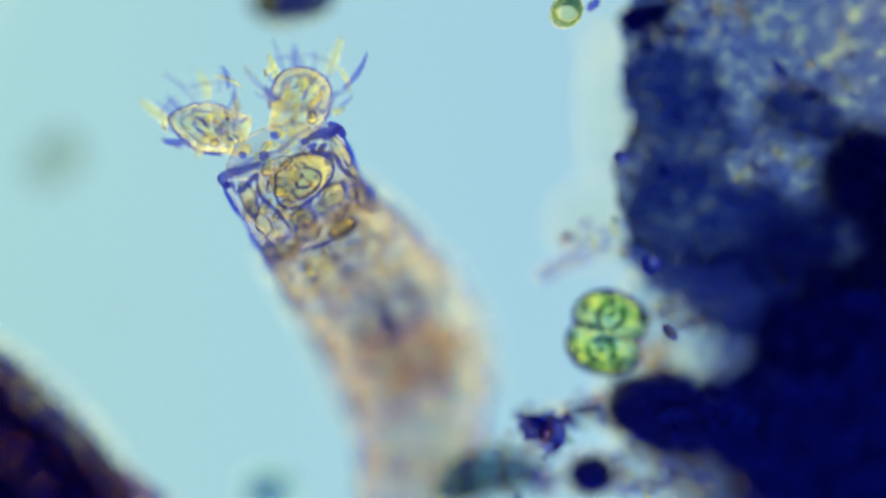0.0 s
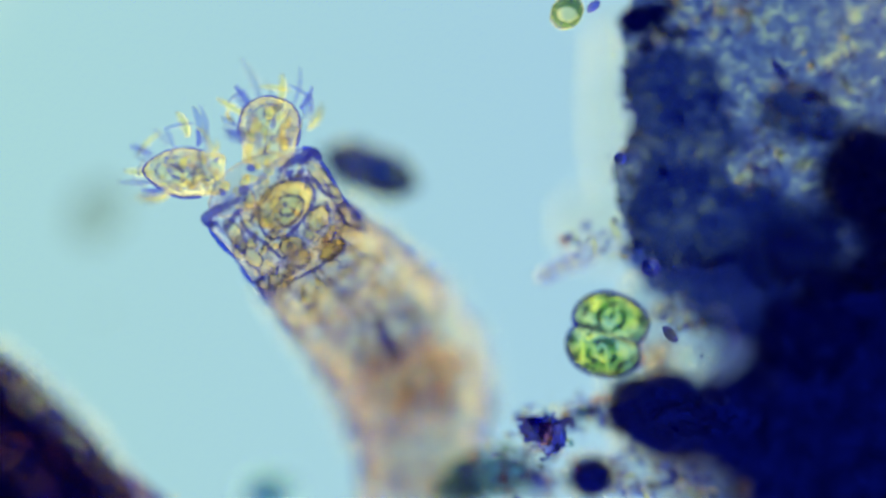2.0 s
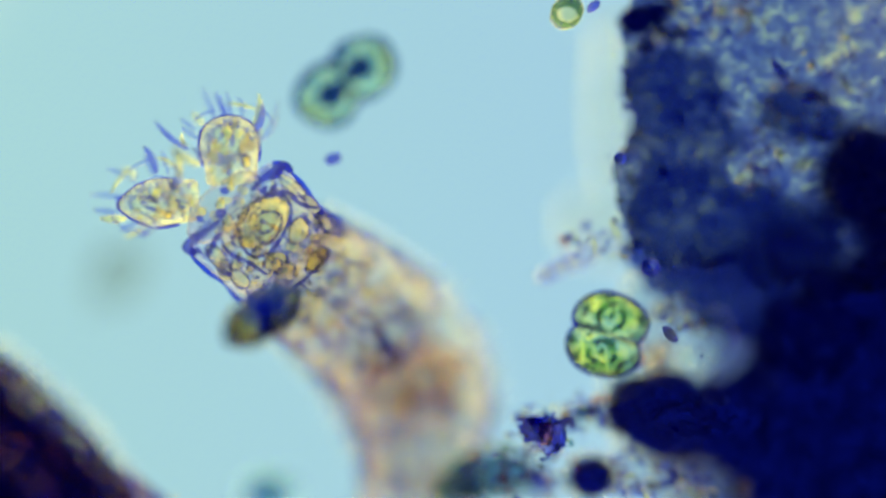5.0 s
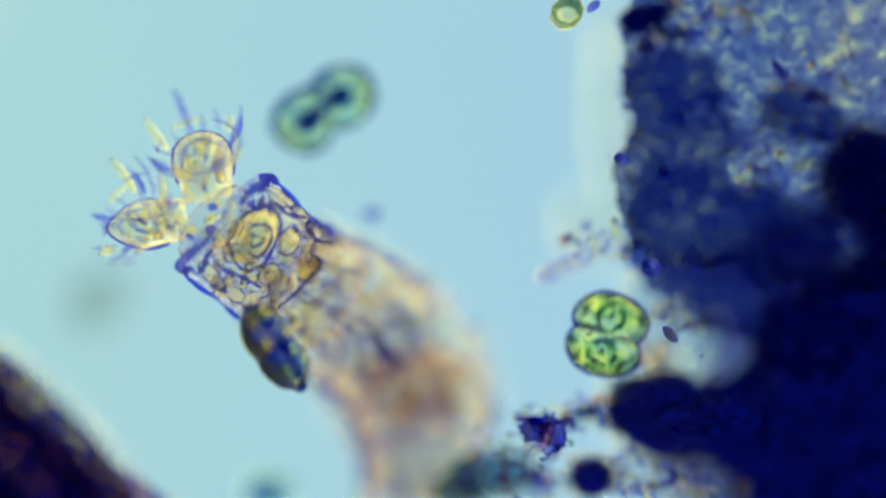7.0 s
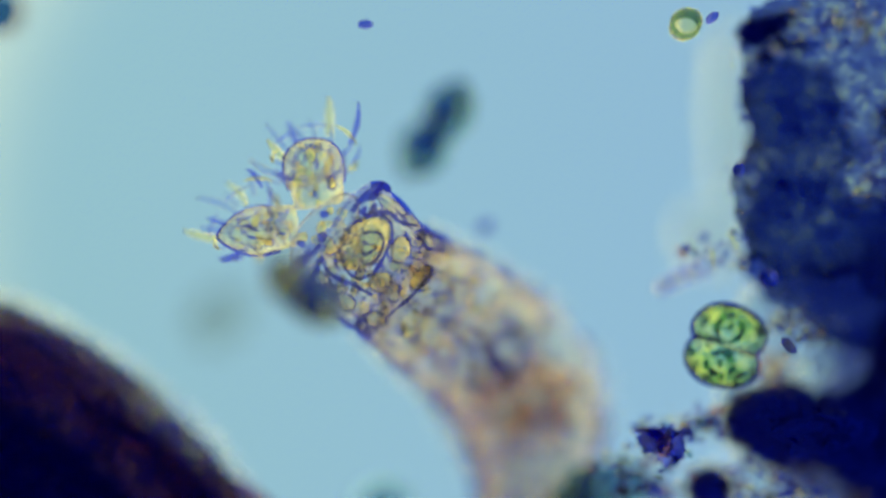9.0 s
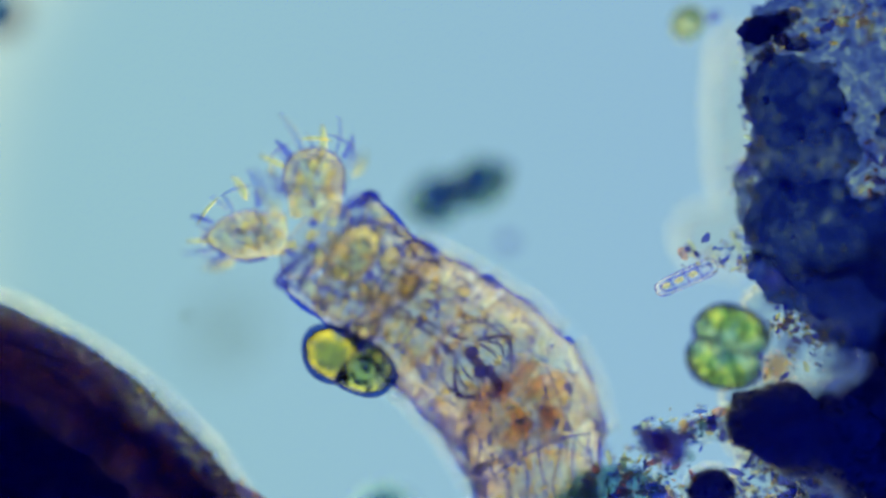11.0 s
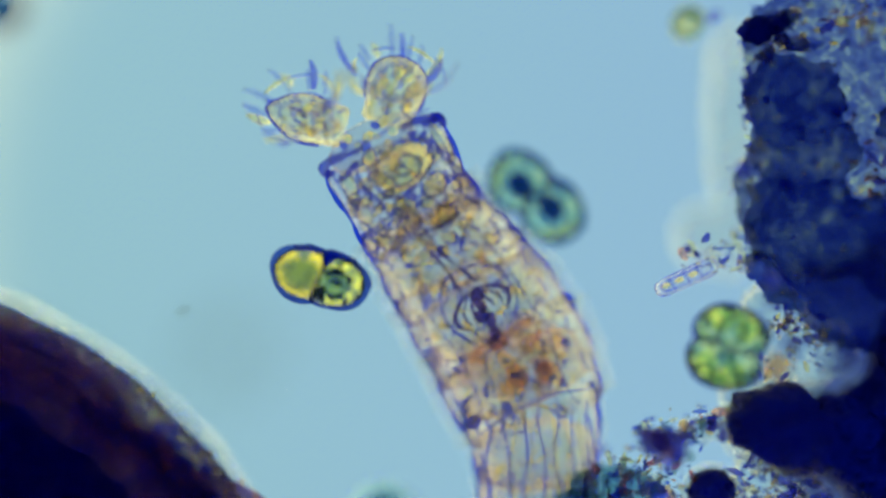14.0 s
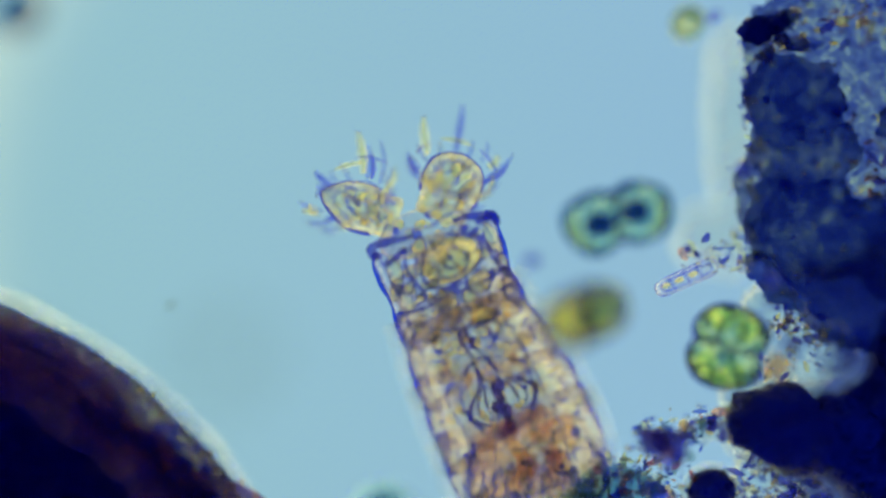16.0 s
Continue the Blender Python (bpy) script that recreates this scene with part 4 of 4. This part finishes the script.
    # lengthwise muscles, wavy and thin
    for n_, x0, x1, rr in ((trunk_a, -0.18, 0.17, 0.20), (trunk_b, -0.18, 0.18, 0.24), (trunk_c, -0.18, 0.18, 0.24)):
        lines(n_, "muscle", [curve([(x0, y * rr * 1.03, 0.06), (x0 / 2, y * rr + rng.uniform(-0.02, 0.02), 0.08), (x1 / 2, y * rr + rng.uniform(-0.02, 0.02), 0.08), (x1, y * rr * 0.9, 0.06)], 21) for y in (-0.62, 0.66)], 0.0026, M_FIBRE, "thin violet muscle strands")
    for _ in range(16):
        a, q = rng.uniform(0, 6.28), 0.18 * math.sqrt(rng.random())
        tissue_cell(trunk_a, rng.uniform(-0.12, 0.15), q * math.cos(a), q * math.sin(a) * 0.5, rng.uniform(0.014, 0.030), rng.uniform(0.010, 0.020), rng.uniform(0, 3), rng.uniform(0, 90), M_FLESH, 0.0026)
    # stomach: reddish lobes, yellow ones, and blue-violet cells round it
    for k in range(22):
        a, q = rng.uniform(0, 6.28), math.sqrt(rng.random())
        tissue_cell(trunk_c, 0.05 + 0.115 * q * math.cos(a), 0.155 * q * math.sin(a), rng.uniform(-0.05, 0.07), rng.uniform(0.026, 0.052), rng.uniform(0.020, 0.038), rng.uniform(0, 3), k * 2.3, (M_RED, M_STOMACH, M_AMBER, M_RED, M_YOLK)[k % 5], 0, "stomach_lobe", ("dark red stomach lobe", "rosy stomach lobe", "orange stomach lobe", "dark red stomach lobe", "yellow stomach lobe")[k % 5])
    bm = bmesh.new()
    blob(bm, (0.055, 0.0, 0.0), (0.125, 0.185, 0.10), 4, 0.08, 1.4, seed=5)
    part("stomach", bm, M_STOMACH, trunk_c, "reddish stomach full of food")
    bm = bmesh.new()
    for k in range(5):
        blob(bm, (rng.uniform(-0.12, 0.06), rng.uniform(-0.19, 0.16), 0.06), (rng.uniform(0.012, 0.024), rng.uniform(0.010, 0.018), 0.012), 2, 0.4, 2, Matrix.Rotation(rng.uniform(0, 3), 3, "Z"), seed=k)
    part("dark_cell", bm, M_FIBRE, trunk_c, "dark blue cells behind the stomach")
    lines(trunk_c, "fold", [curve([(x - 0.02, -0.20, 0.08), (x + 0.01, -0.08, 0.12), (x, 0.08, 0.12), (x - 0.03, 0.21, 0.08)], 21) for x in (-0.12,)], 0.0045, M_FOLD, "violet folds across the hind trunk")
    bm = bmesh.new()
    blob(bm, (-0.10, 0.205, 0.06), (0.020, 0.036, 0.02), 3, 0.2, 1.5, Matrix.Rotation(0.3, 3, "Z"), seed=8)
    part("flank_knob", bm, M_LINE, trunk_c, "small dark blue knob on the flank")
    # foot: parallel strands
    for n_ in (foot, root):
        for k in range(13):
            y = -0.19 + k * 0.029 + rng.uniform(-0.012, 0.012)
            lines(n_, "muscle", [curve([(-0.26, y * 0.9, 0.05 * math.cos(k)), (-0.13, y + rng.uniform(-0.02, 0.02), 0.05), (0.0, y + rng.uniform(-0.02, 0.02), 0.03), (0.12, y + rng.uniform(-0.02, 0.02), 0.05), (0.20 + rng.uniform(-0.06, 0.05), y * 1.02, 0.05 * math.cos(k))], 20)], rng.choice((0.003, 0.005, 0.0075)), (M_FOLD, M_OIL, M_FOLD, M_FLESH)[k % 4])


organs()


def jaw(s):
    """A curved jaw plate with its teeth, hinged at the fore end."""
    bm = bmesh.new()
    def arc(a, r):
        return Vector((0.10 - 0.066 * a - 0.01 * math.cos(a), s * (0.016 + r * math.sin(a)), 0.01 * math.sin(a * 2)))
    for r, w, end in ((0.100, 0.010, 2.6), (0.066, 0.005, 2.2), (0.032, 0.005, 1.9)):
        path = [arc(a, r) for a in np.linspace(0.25, end, 18)]
        tube(bm, path, [w * (0.25 + 0.75 * math.sin(math.pi * (0.08 + 0.9 * (k / 17) ** 1.4))) for k in range(18)], 8)
    return part("jaw", bm, M_JAW, trunk_b, "dark curved chewing jaw")


def chewing_bulb():
    bm = bmesh.new()
    n = 48
    ring = [Vector((0.03 + 0.135 * math.cos(a) * (1 + 0.05 * math.sin(3 * a)), 0.135 * math.sin(a) * (1 + 0.06 * math.cos(2 * a)), 0.07)) for a in (2 * math.pi * k / n for k in range(n + 1))]
    tube(bm, ring, [0.0045 + 0.002 * math.sin(k * 2 * math.pi / 12) for k in range(n + 1)], 8, caps=False)
    part("bulb_wall", bm, M_FIBRE, trunk_b, "thin round wall of the chewing bulb")
    rng = random.Random(77)
    for k in range(5):
        bm = bmesh.new()
        blob(bm, (0.05 - 0.034 * k + rng.uniform(-0.01, 0.01), rng.uniform(-0.028, 0.028), 0.07), (rng.uniform(0.020, 0.034), rng.uniform(0.016, 0.026), 0.018), 3, 0.4, 2, Matrix.Rotation(rng.uniform(-1, 1), 3, "Z"), seed=k)
        part("tooth_plate", bm, M_JAW, trunk_b, "dark blue-violet tooth plate")
    for k in (-1, 1):
        bm = bmesh.new()
        path = [Vector((0.28 - 0.18 * q, k * (0.012 + 0.022 * q * q) + 0.03 * (1 - q), 0.08)) for q in np.linspace(0, 1, 10)]
        tube(bm, path, [0.006 + 0.003 * math.sin(j) for j in range(10)], 6)
        part("gullet", bm, M_JAW, trunk_b, "dark strand of the gullet")


chewing_bulb()
JAWS = [(jaw(s), s) for s in (-1, 1)]


def lobe(s):
    """One wheel lobe of the head, along +x outwards, with its short stalk: one leaf-shaped, one domed."""
    bm = bmesh.new()
    prof = [(-0.145, 0.060), (-0.14, 0.068), (-0.125, 0.073), (-0.10, 0.074), (-0.07, 0.077), (-0.035, 0.082), (0.0, 0.084), (0.035, 0.080), (0.07, 0.067), (0.10, 0.049), (0.128, 0.026), (0.143, 0.006)] if s > 0 else [
        (-0.145, 0.070), (-0.14, 0.084), (-0.125, 0.091), (-0.10, 0.093), (-0.07, 0.096), (-0.04, 0.101), (-0.01, 0.105), (0.02, 0.103), (0.05, 0.093), (0.075, 0.074), (0.092, 0.047), (0.10, 0.012)]
    shell(bm, prof, 40, ripple=0.07, seed=s * 2)
    bm.verts.ensure_lookup_table()
    bm.faces.new(bm.verts[-40:])
    rings = [bm.verts[i:i + 40] for i in range(0, len(bm.verts), 40)]
    edge = [r[0].co.copy() for r in rings[4:]] + [r[20].co.copy() for r in reversed(rings[4:])]
    ob = part("wheel_lobe", bm, M_LOBE, rotifer, "rounded yellowish wheel lobe")
    n = len(edge)
    bm = bmesh.new()
    tube(bm, edge, [0.0048 + 0.0035 * math.sin(2.6 * k / n + 1.2 * s) ** 2 + 0.001 * math.sin(k * 1.9) for k in range(n)], 8)
    part("outline", bm, M_LINE, ob, "thin violet outline of the lobe")
    inner = [Vector((p.x * 0.72 - 0.005, p.y * 0.66, 0.05)) for p in edge[1:-1]]
    lines(ob, "inner_line", [inner, [Vector((p.x * 0.5, p.y * 0.5, p.z)) for p in inner[3:-6]]], 0.0026, M_FIBRE, "fine violet lines inside the lobe")
    rng = random.Random(40 + s)
    for k in range(9):
        a, q = rng.uniform(0, 6.28), math.sqrt(rng.random())
        tissue_cell(ob, -0.02 + 0.09 * q * math.cos(a), (0.05 if s > 0 else 0.07) * q * math.sin(a), rng.uniform(-0.03, 0.05), rng.uniform(0.013, 0.026), rng.uniform(0.010, 0.017), rng.uniform(-0.6, 0.6), k * 2.0, rng.choice((M_YOLK, M_OIL, M_FLESH)), 0.003)
    for k in range(14):
        a, q = rng.uniform(0, 6.28), math.sqrt(rng.random())
        tissue_cell(ob, -0.03 + 0.10 * q * math.cos(a), (0.052 if s > 0 else 0.074) * q * math.sin(a), rng.uniform(-0.02, 0.06), rng.uniform(0.014, 0.030), rng.uniform(0.005, 0.009), rng.gauss(0, 0.5), k * 1.3, (M_OIL, M_FIBRE, M_AMBER)[k % 3], 0, "tissue_streak")
    spots = []
    for _ in range(40):
        a, q = rng.uniform(0, 6.28), 0.07 * math.sqrt(rng.random())
        spots.append((Vector((rng.uniform(-0.15, 0.08), q * math.cos(a), q * math.sin(a))), rng.choice((0.006, 0.009, 0.012))))
    scatter("granule", spots, M_GRANULE, ob, "fine yellow and violet granules")
    return ob


def ciliary_wheel(s):
    """The ring of beating cilia: long curved ones, and short bundles that lie along the ring as arcs."""
    bm = bmesh.new()
    n = 40
    path = [Vector((0.085 * math.cos(a), 0.085 * math.sin(a), 0)) for a in (2 * math.pi * k / n for k in range(n + 1))]
    tube(bm, path, [0.0035] * (n + 1), 6, caps=False)
    ob = part("ciliary_wheel", bm, M_CILIUM, rotifer, "ring that carries the cilia")
    rng = random.Random(20 + s)
    for k in range(20):
        a = 2 * math.pi * (k + rng.uniform(-0.45, 0.45)) / 20
        size = rng.choice((0.07, 0.09, 0.11, 0.14))
        lean, bow, gap = rng.uniform(0.2, 0.9), rng.choice((0.0, 0.1, 0.2, 0.35)), rng.choice((0.01, 0.035, 0.06))
        bm = bmesh.new()
        out, along, up = Vector((math.cos(a), math.sin(a), 0)), Vector((-math.sin(a), math.cos(a), 0)), Vector((0, 0, 1))
        path = [out * (0.088 + gap + size * (0.85 * q - 0.25 * q * q)) + up * size * (lean * q + 0.3 * q * q) + along * size * (bow * q * q - 0.1 * q) for q in np.linspace(0, 1, 11)]
        w = rng.choice((0.008, 0.0105, 0.0135))
        tube(bm, path, [w * math.sin(math.pi * (0.14 + 0.80 * q)) + 0.001 for q in np.linspace(0, 1, 11)], 8)
        part("cilium", bm, (M_CILIUM, M_FIBRE, M_CILIUM, M_OIL, M_CILIUM)[k % 5], ob)
    for k in range(7):
        a0 = 2 * math.pi * (k + rng.uniform(-0.2, 0.2)) / 7
        r = rng.uniform(0.14, 0.18)
        bm = bmesh.new()
        path = [Vector((r * (1 - 0.12 * q) * math.cos(a0 + 0.75 * q), r * (1 - 0.12 * q) * math.sin(a0 + 0.75 * q), 0.03 + 0.03 * q)) for q in np.linspace(0, 1, 12)]
        tube(bm, path, [0.0075 * math.sin(math.pi * (0.06 + 0.9 * q)) + 0.0008 for q in np.linspace(0, 1, 12)], 6)
        part("membranelle", bm, (M_CILIUM, M_OIL)[k % 2], ob, "arc of cilia beating together")
    return ob


LOBES = [(lobe(s), ciliary_wheel(s), s) for s in (1, -1)]


def floating_bits():
    rows = {}
    for key, name, label, cat, r, mat in (
            ("smear", "fleck", "faint pale out-of-focus fleck adrift in the water", "fleck", (0.12, 0.09, 0.03), M_FLECK),
            ("dark", "round_alga", "dark blue out-of-focus round alga, drifting", "alga", (0.09, 0.08, 0.08), M_BLUE),
            ("far", "round_alga", "faint blue-green out-of-focus alga passing by", "alga", (0.085, 0.075, 0.07), M_MOSS),
            ("a", "speck_cluster", "loose cluster of tiny violet dots adrift", "speck", (0.018, 0.015, 0.014), M_FLECK),
            ("b", "speck", "tiny blue speck adrift in the water", "speck", (0.026, 0.016, 0.015), M_SPECK),
            ("c", "speck", "tiny grey speck adrift in the water", "speck", (0.020, 0.012, 0.012), M_FLECK),
            ("d", "speck", "faint violet speck adrift in the water", "speck", (0.030, 0.02, 0.02), M_SPECK)):
        bm = bmesh.new()
        blob(bm, (0, 0, 0), r, 4, 0.2, 1.2, seed=len(rows) * 3)
        rows[key] = tagged(part(name, bm, mat), label, cat)
        if key == "a":                      # a loose ring of dots round it
            for x, y, q in ((-0.045, -0.03, 0.017), (0.05, 0.0, 0.016), (0.035, -0.03, 0.009)):
                bm = bmesh.new()
                blob(bm, (x, y, 0), (q, q * 0.9, q), 2, 0.3, 2, seed=x * 50)
                part("dot", bm, M_SPECK, rows[key])
    return rows


BITS = floating_bits()


def ciliate():
    """A small ciliated swimmer that darts past: a tan body with dark lines and a brush of cilia."""
    top = thing("ciliate", "small tan ciliate with yellow and blue cilia darting past", "ciliate")
    bm = bmesh.new()
    blob(bm, (-0.12, 0, 0), (0.17, 0.10, 0.08), 4, 0.08, 1.6, seed=31)
    part("body", bm, M_LOBE, top)
    for k in range(5):
        lines(top, "body_line", [curve([(-0.26, -0.07 + 0.035 * k, 0.05), (-0.1, -0.09 + 0.045 * k, 0.085), (0.03, -0.06 + 0.03 * k, 0.05)], 14)], 0.006, (M_LINE, M_FIBRE)[k % 2])
    for k in range(7):
        tissue_cell(top, -0.22 + 0.035 * k, 0.05 * math.sin(k * 2.2), 0.04, 0.024, 0.016, k, k * 3.0)
    rng = random.Random(71)
    for k in range(14):
        a = -1.2 + 2.4 * k / 13
        p, q = Vector((0.03 * math.cos(a), 0.095 * math.sin(a), 0)), Vector((math.cos(a * 0.6), math.sin(a * 0.6), rng.uniform(-0.2, 0.3)))
        size = rng.uniform(0.08, 0.15)
        lines(top, "cilium", [[p + q * size * u + Vector((0, 0.03 * u * u * math.sin(k), 0)) for u in np.linspace(0, 1, 8)]], 0.0085, (M_LINE, M_OIL, M_FIBRE)[k % 3])
    return top


SWIMMER = ciliate()

# ---- what moves ----
def times(step):
    return [round(k * step, 4) for k in range(int(16 / step) + 1)]


CLOSED = (0.5, 2.5, 3.0, 6.3, 7.6, 8.5, 9.2, 11.6, 12.4, 12.8, 13.5, 14.0, 14.5, 15.2, 15.8)


def drift(ob, rows):
    walk(ob, [(t, pose(*W(x, y, z), rx, ry, rz)) for t, x, y, z, rx, ry, rz in rows])


def motions():
    for ob, s in SEGMENTS:
        walk(ob, [(t, spine(t, s)) for t in times(0.25)])
    for ob, wheel, s in LOBES:
        for o, dt in ((ob, 0.25), (wheel, 2 / 30)):
            rows = []
            for t in times(dt):
                m = spine(t, 1.0)
                k = min(1, max(0, (t - 9.2) / 2.1))            # the wheels are spread further forward later on
                w = min(1, max(0, (t - 4.0) / 2.3)) * (1 - 0.6 * k) * (1 - min(1, max(0, (t - 12.0) / 1.5)))
                m = m @ (pose(0.14 + 0.045 * k, 0.235 - 0.005 * k, 0.02, 0, 0, 61 - 6 * k) if s > 0 else pose(0.163 + 0.022 * k + 0.04 * w, -0.112 + 0.053 * w, 0.02, 0, 0, -28 - 8 * k))
                if o is wheel:
                    m = m @ (pose(0.02, -0.02, 0.01, 0, 0, -40) if s > 0 else pose(0.01, 0.0, 0.01, 0, 0, 10)) @ pose(0, 0, 0, 0, 50, 0) @ pose(0, 0, 0, 0, 0, s * 400 * t)
                rows.append((t, m))
            walk(o, rows)
    for ob, s in JAWS:
        rows = []
        for t in times(0.1):
            near = min(abs(t - c) for c in CLOSED)
            k = min(1, near / 0.25)
            rows.append((t, pose(0.0, s * (-0.012 + 0.022 * k), 0.06, 0, 0, s * (-10 + 16 * k))))
        walk(ob, rows)
    drift(drifter, [(0.0, 522, 6, 0.45, 84, 35, 10), (0.3, 640, 130, 0.45, 84, 0, 30), (0.5, 628, 172, 0.45, 84, 28, 20), (1.0, 620, 265, 0.45, 84, 0, 5), (1.5, 640, 290, 0.42, 84, 0, -15),
                    (2.0, 656, 303, 0.42, 84, 0, -20), (2.5, 553, 338, 0.35, 70, 0, 45), (3.0, 410, 452, 0.45, 84, 20, 45), (3.5, 404, 497, 0.5, 84, 42, 52), (4.0, 421, 526, 0.45, 84, 40, 70),
                    (6.3, 498, 592, 0.08, 62, 0, -40), (7.0, 487, 617, 0.08, 68, 0, -55), (7.4, 442, 605, 0.12, 72, 40, 60), (7.6, 424, 596, 0.22, 80, 42, 35), (8.0, 334, 516, 0.45, 84, 5, -30), (8.5, 338, 494, 0.45, 60, 22, -38),
                    (9.2, 333, 496, 0.45, 60, 22, -40), (10.3, 375, 560, 0.1, 50, 0, -35), (11.3, 412, 625, -0.2, 0, 10, -25), (12.0, 405, 590, -0.2, 0, 10, -25), (12.5, 397, 560, -0.2, 0, 0, -20), (13.0, 360, 510, -0.2, 0, 0, -12),
                    (13.5, 371, 472, -0.2, 0, 0, -14), (14.0, 356, 470, -0.18, 10, 0, -15), (14.5, 412, 493, -0.14, 10, 0, -15), (15.0, 428, 508, -0.1, 20, 0, -35), (15.2, 537, 577, 0.04, 0, 60, 0), (15.4, 586, 577, 0.06, 0, 30, 5),
                    (15.6, 648, 597, 0.08, 0, 0, 8), (15.8, 707, 593, 0.14, 0, 20, 15), (16.0, 822, 535, 0.2, 0, 30, 20)])
    drift(floater, [(0.0, 480, -260, 0.2, 0, 0, -40), (2.4, 520, -120, 0.2, 0, 0, -35), (3.0, 625, 25, 0.1, 0, 0, -25), (3.5, 760, 105, 0.16, 0, 0, 65), (4.0, 705, 132, 0.28, 0, 0, 55),
                    (6.3, 590, 165, 0.26, 0, 0, 33), (7.0, 575, 195, 0.28, 0, 0, 33), (7.5, 555, 215, 0.32, 30, 5, 42), (8.0, 560, 215, 0.38, 60, 10, 50), (8.5, 563, 212, 0.42, 70, 12, 56), (9.2, 560, 214, 0.42, 70, 12, 56),
                    (11.3, 615, 330, 0.20, 70, 8, 14), (12.0, 650, 335, 0.20, 70, 5, 0), (12.5, 665, 325, 0.17, 50, 0, -18), (13.0, 685, 305, 0.08, 20, 0, -35), (13.5, 732, 320, 0.02, 0, 0, -42),
                    (14.0, 737, 328, 0.0, 0, 0, -42), (14.5, 790, 335, 0.0, 0, 0, -36), (15.0, 838, 352, 0.0, 0, 0, -22), (15.5, 870, 364, 0.02, 0, 0, 0), (16.0, 880, 365, 0.02, 0, 0, 14)])

    drift(BITS["smear"], [(0.0, 115, 290, 0.75, 0, 0, 40), (1.5, 170, 360, 0.75, 0, 0, 45), (4.0, 240, 450, 0.8, 0, 0, 50), (7.0, 190, 530, 0.8, 0, 0, 40), (9.2, 190, 540, 0.8, 0, 0, 40), (12.0, 215, 575, 1.2, 0, 0, 40), (16.0, 215, 600, 1.6, 0, 0, 40)])
    drift(BITS["dark"], [(0.0, -330, 20, 0.45, 0, 0, 0), (7.0, -260, 10, 0.45, 0, 0, 0), (9.0, -200, 8, 0.45, 0, 0, 10), (12.5, -190, 20, 0.45, 0, 0, 20), (14.5, -190, -4, 0.4, 0, 0, 30), (15.0, -140, -10, 0.45, 0, 0, 35), (16.0, -158, 8, 0.5, 0, 0, 40)])
    drift(BITS["far"], [(0.0, -600, 40, 0.6, 0, 0, 0), (14.0, -330, 10, 0.6, 0, 0, 0), (15.0, -215, 75, 0.6, 0, 0, 10), (15.2, -202, 112, 0.6, 0, 0, 20), (15.4, -214, 140, 0.6, 0, 0, 30), (15.7, -290, 200, 0.6, 0, 0, 40), (16.0, -380, 250, 0.6, 0, 0, 50)])
    drift(SWIMMER, [(0.0, -560, -400, 0.0, 0, 0, -40), (15.0, -400, -260, -0.05, 0, 0, -40), (15.4, -245, -40, -0.1, 0, 0, -38), (15.5, -205, 0, -0.1, 0, 0, -36), (15.6, -165, 15, -0.1, 0, 0, -35), (15.7, -162, 40, -0.1, 0, 0, -40),
                    (15.8, -215, 110, -0.1, 0, 0, -38), (15.9, -330, 190, -0.1, 0, 0, -45), (16.0, -420, 250, -0.1, 0, 0, -50)])
    drift(BITS["a"], [(0.0, 760, -220, 0.1, 0, 0, 30), (2.5, 720, 20, 0.1, 0, 0, 30), (3.0, 660, 150, 0.12, 0, 0, 30), (3.5, 643, 242, 0.14, 0, 0, 30), (4.0, 580, 72, 0.32, 0, 0, 10), (6.0, 420, -60, 0.1, 0, 0, 0), (16.0, 380, -300, 0.2, 0, 0, 0)])
    drift(BITS["b"], [(0.0, 300, -160, 0.05, 0, 0, 0), (7.4, 340, -40, 0.05, 0, 0, 0), (8.0, 370, 24, 0.05, 0, 0, 0), (8.5, 398, 50, 0.05, 0, 0, -10), (9.0, 437, 24, 0.05, 0, 0, 0), (11.3, 560, -80, 0.05, 0, 0, 0), (16.0, 700, -320, 0.05, 0, 0, 0)])
    drift(BITS["c"], [(0.0, 175, 560, -0.75, 0, 0, 0), (9.0, 130, 545, -0.6, 0, 0, 0), (12.5, 115, 535, -0.42, 0, 0, 10), (14.5, 110, 528, -0.42, 0, 0, 20), (16.0, 90, 520, -0.42, 0, 0, 30)])
    drift(BITS["d"], [(0.0, 720, -260, 0.1, 0, 0, 0), (2.8, 680, -20, 0.1, 0, 0, 0), (3.5, 598, 232, 0.05, 0, 0, 20), (4.0, 566, 243, 0.05, 0, 0, 20), (7.0, 660, 380, 0.32, 0, 0, 20), (9.0, 648, 382, 0.34, 0, 0, 20), (12.5, 720, 430, 0.2, 0, 0, 0), (16.0, 730, 440, 0.1, 0, 0, 0)])


motions()
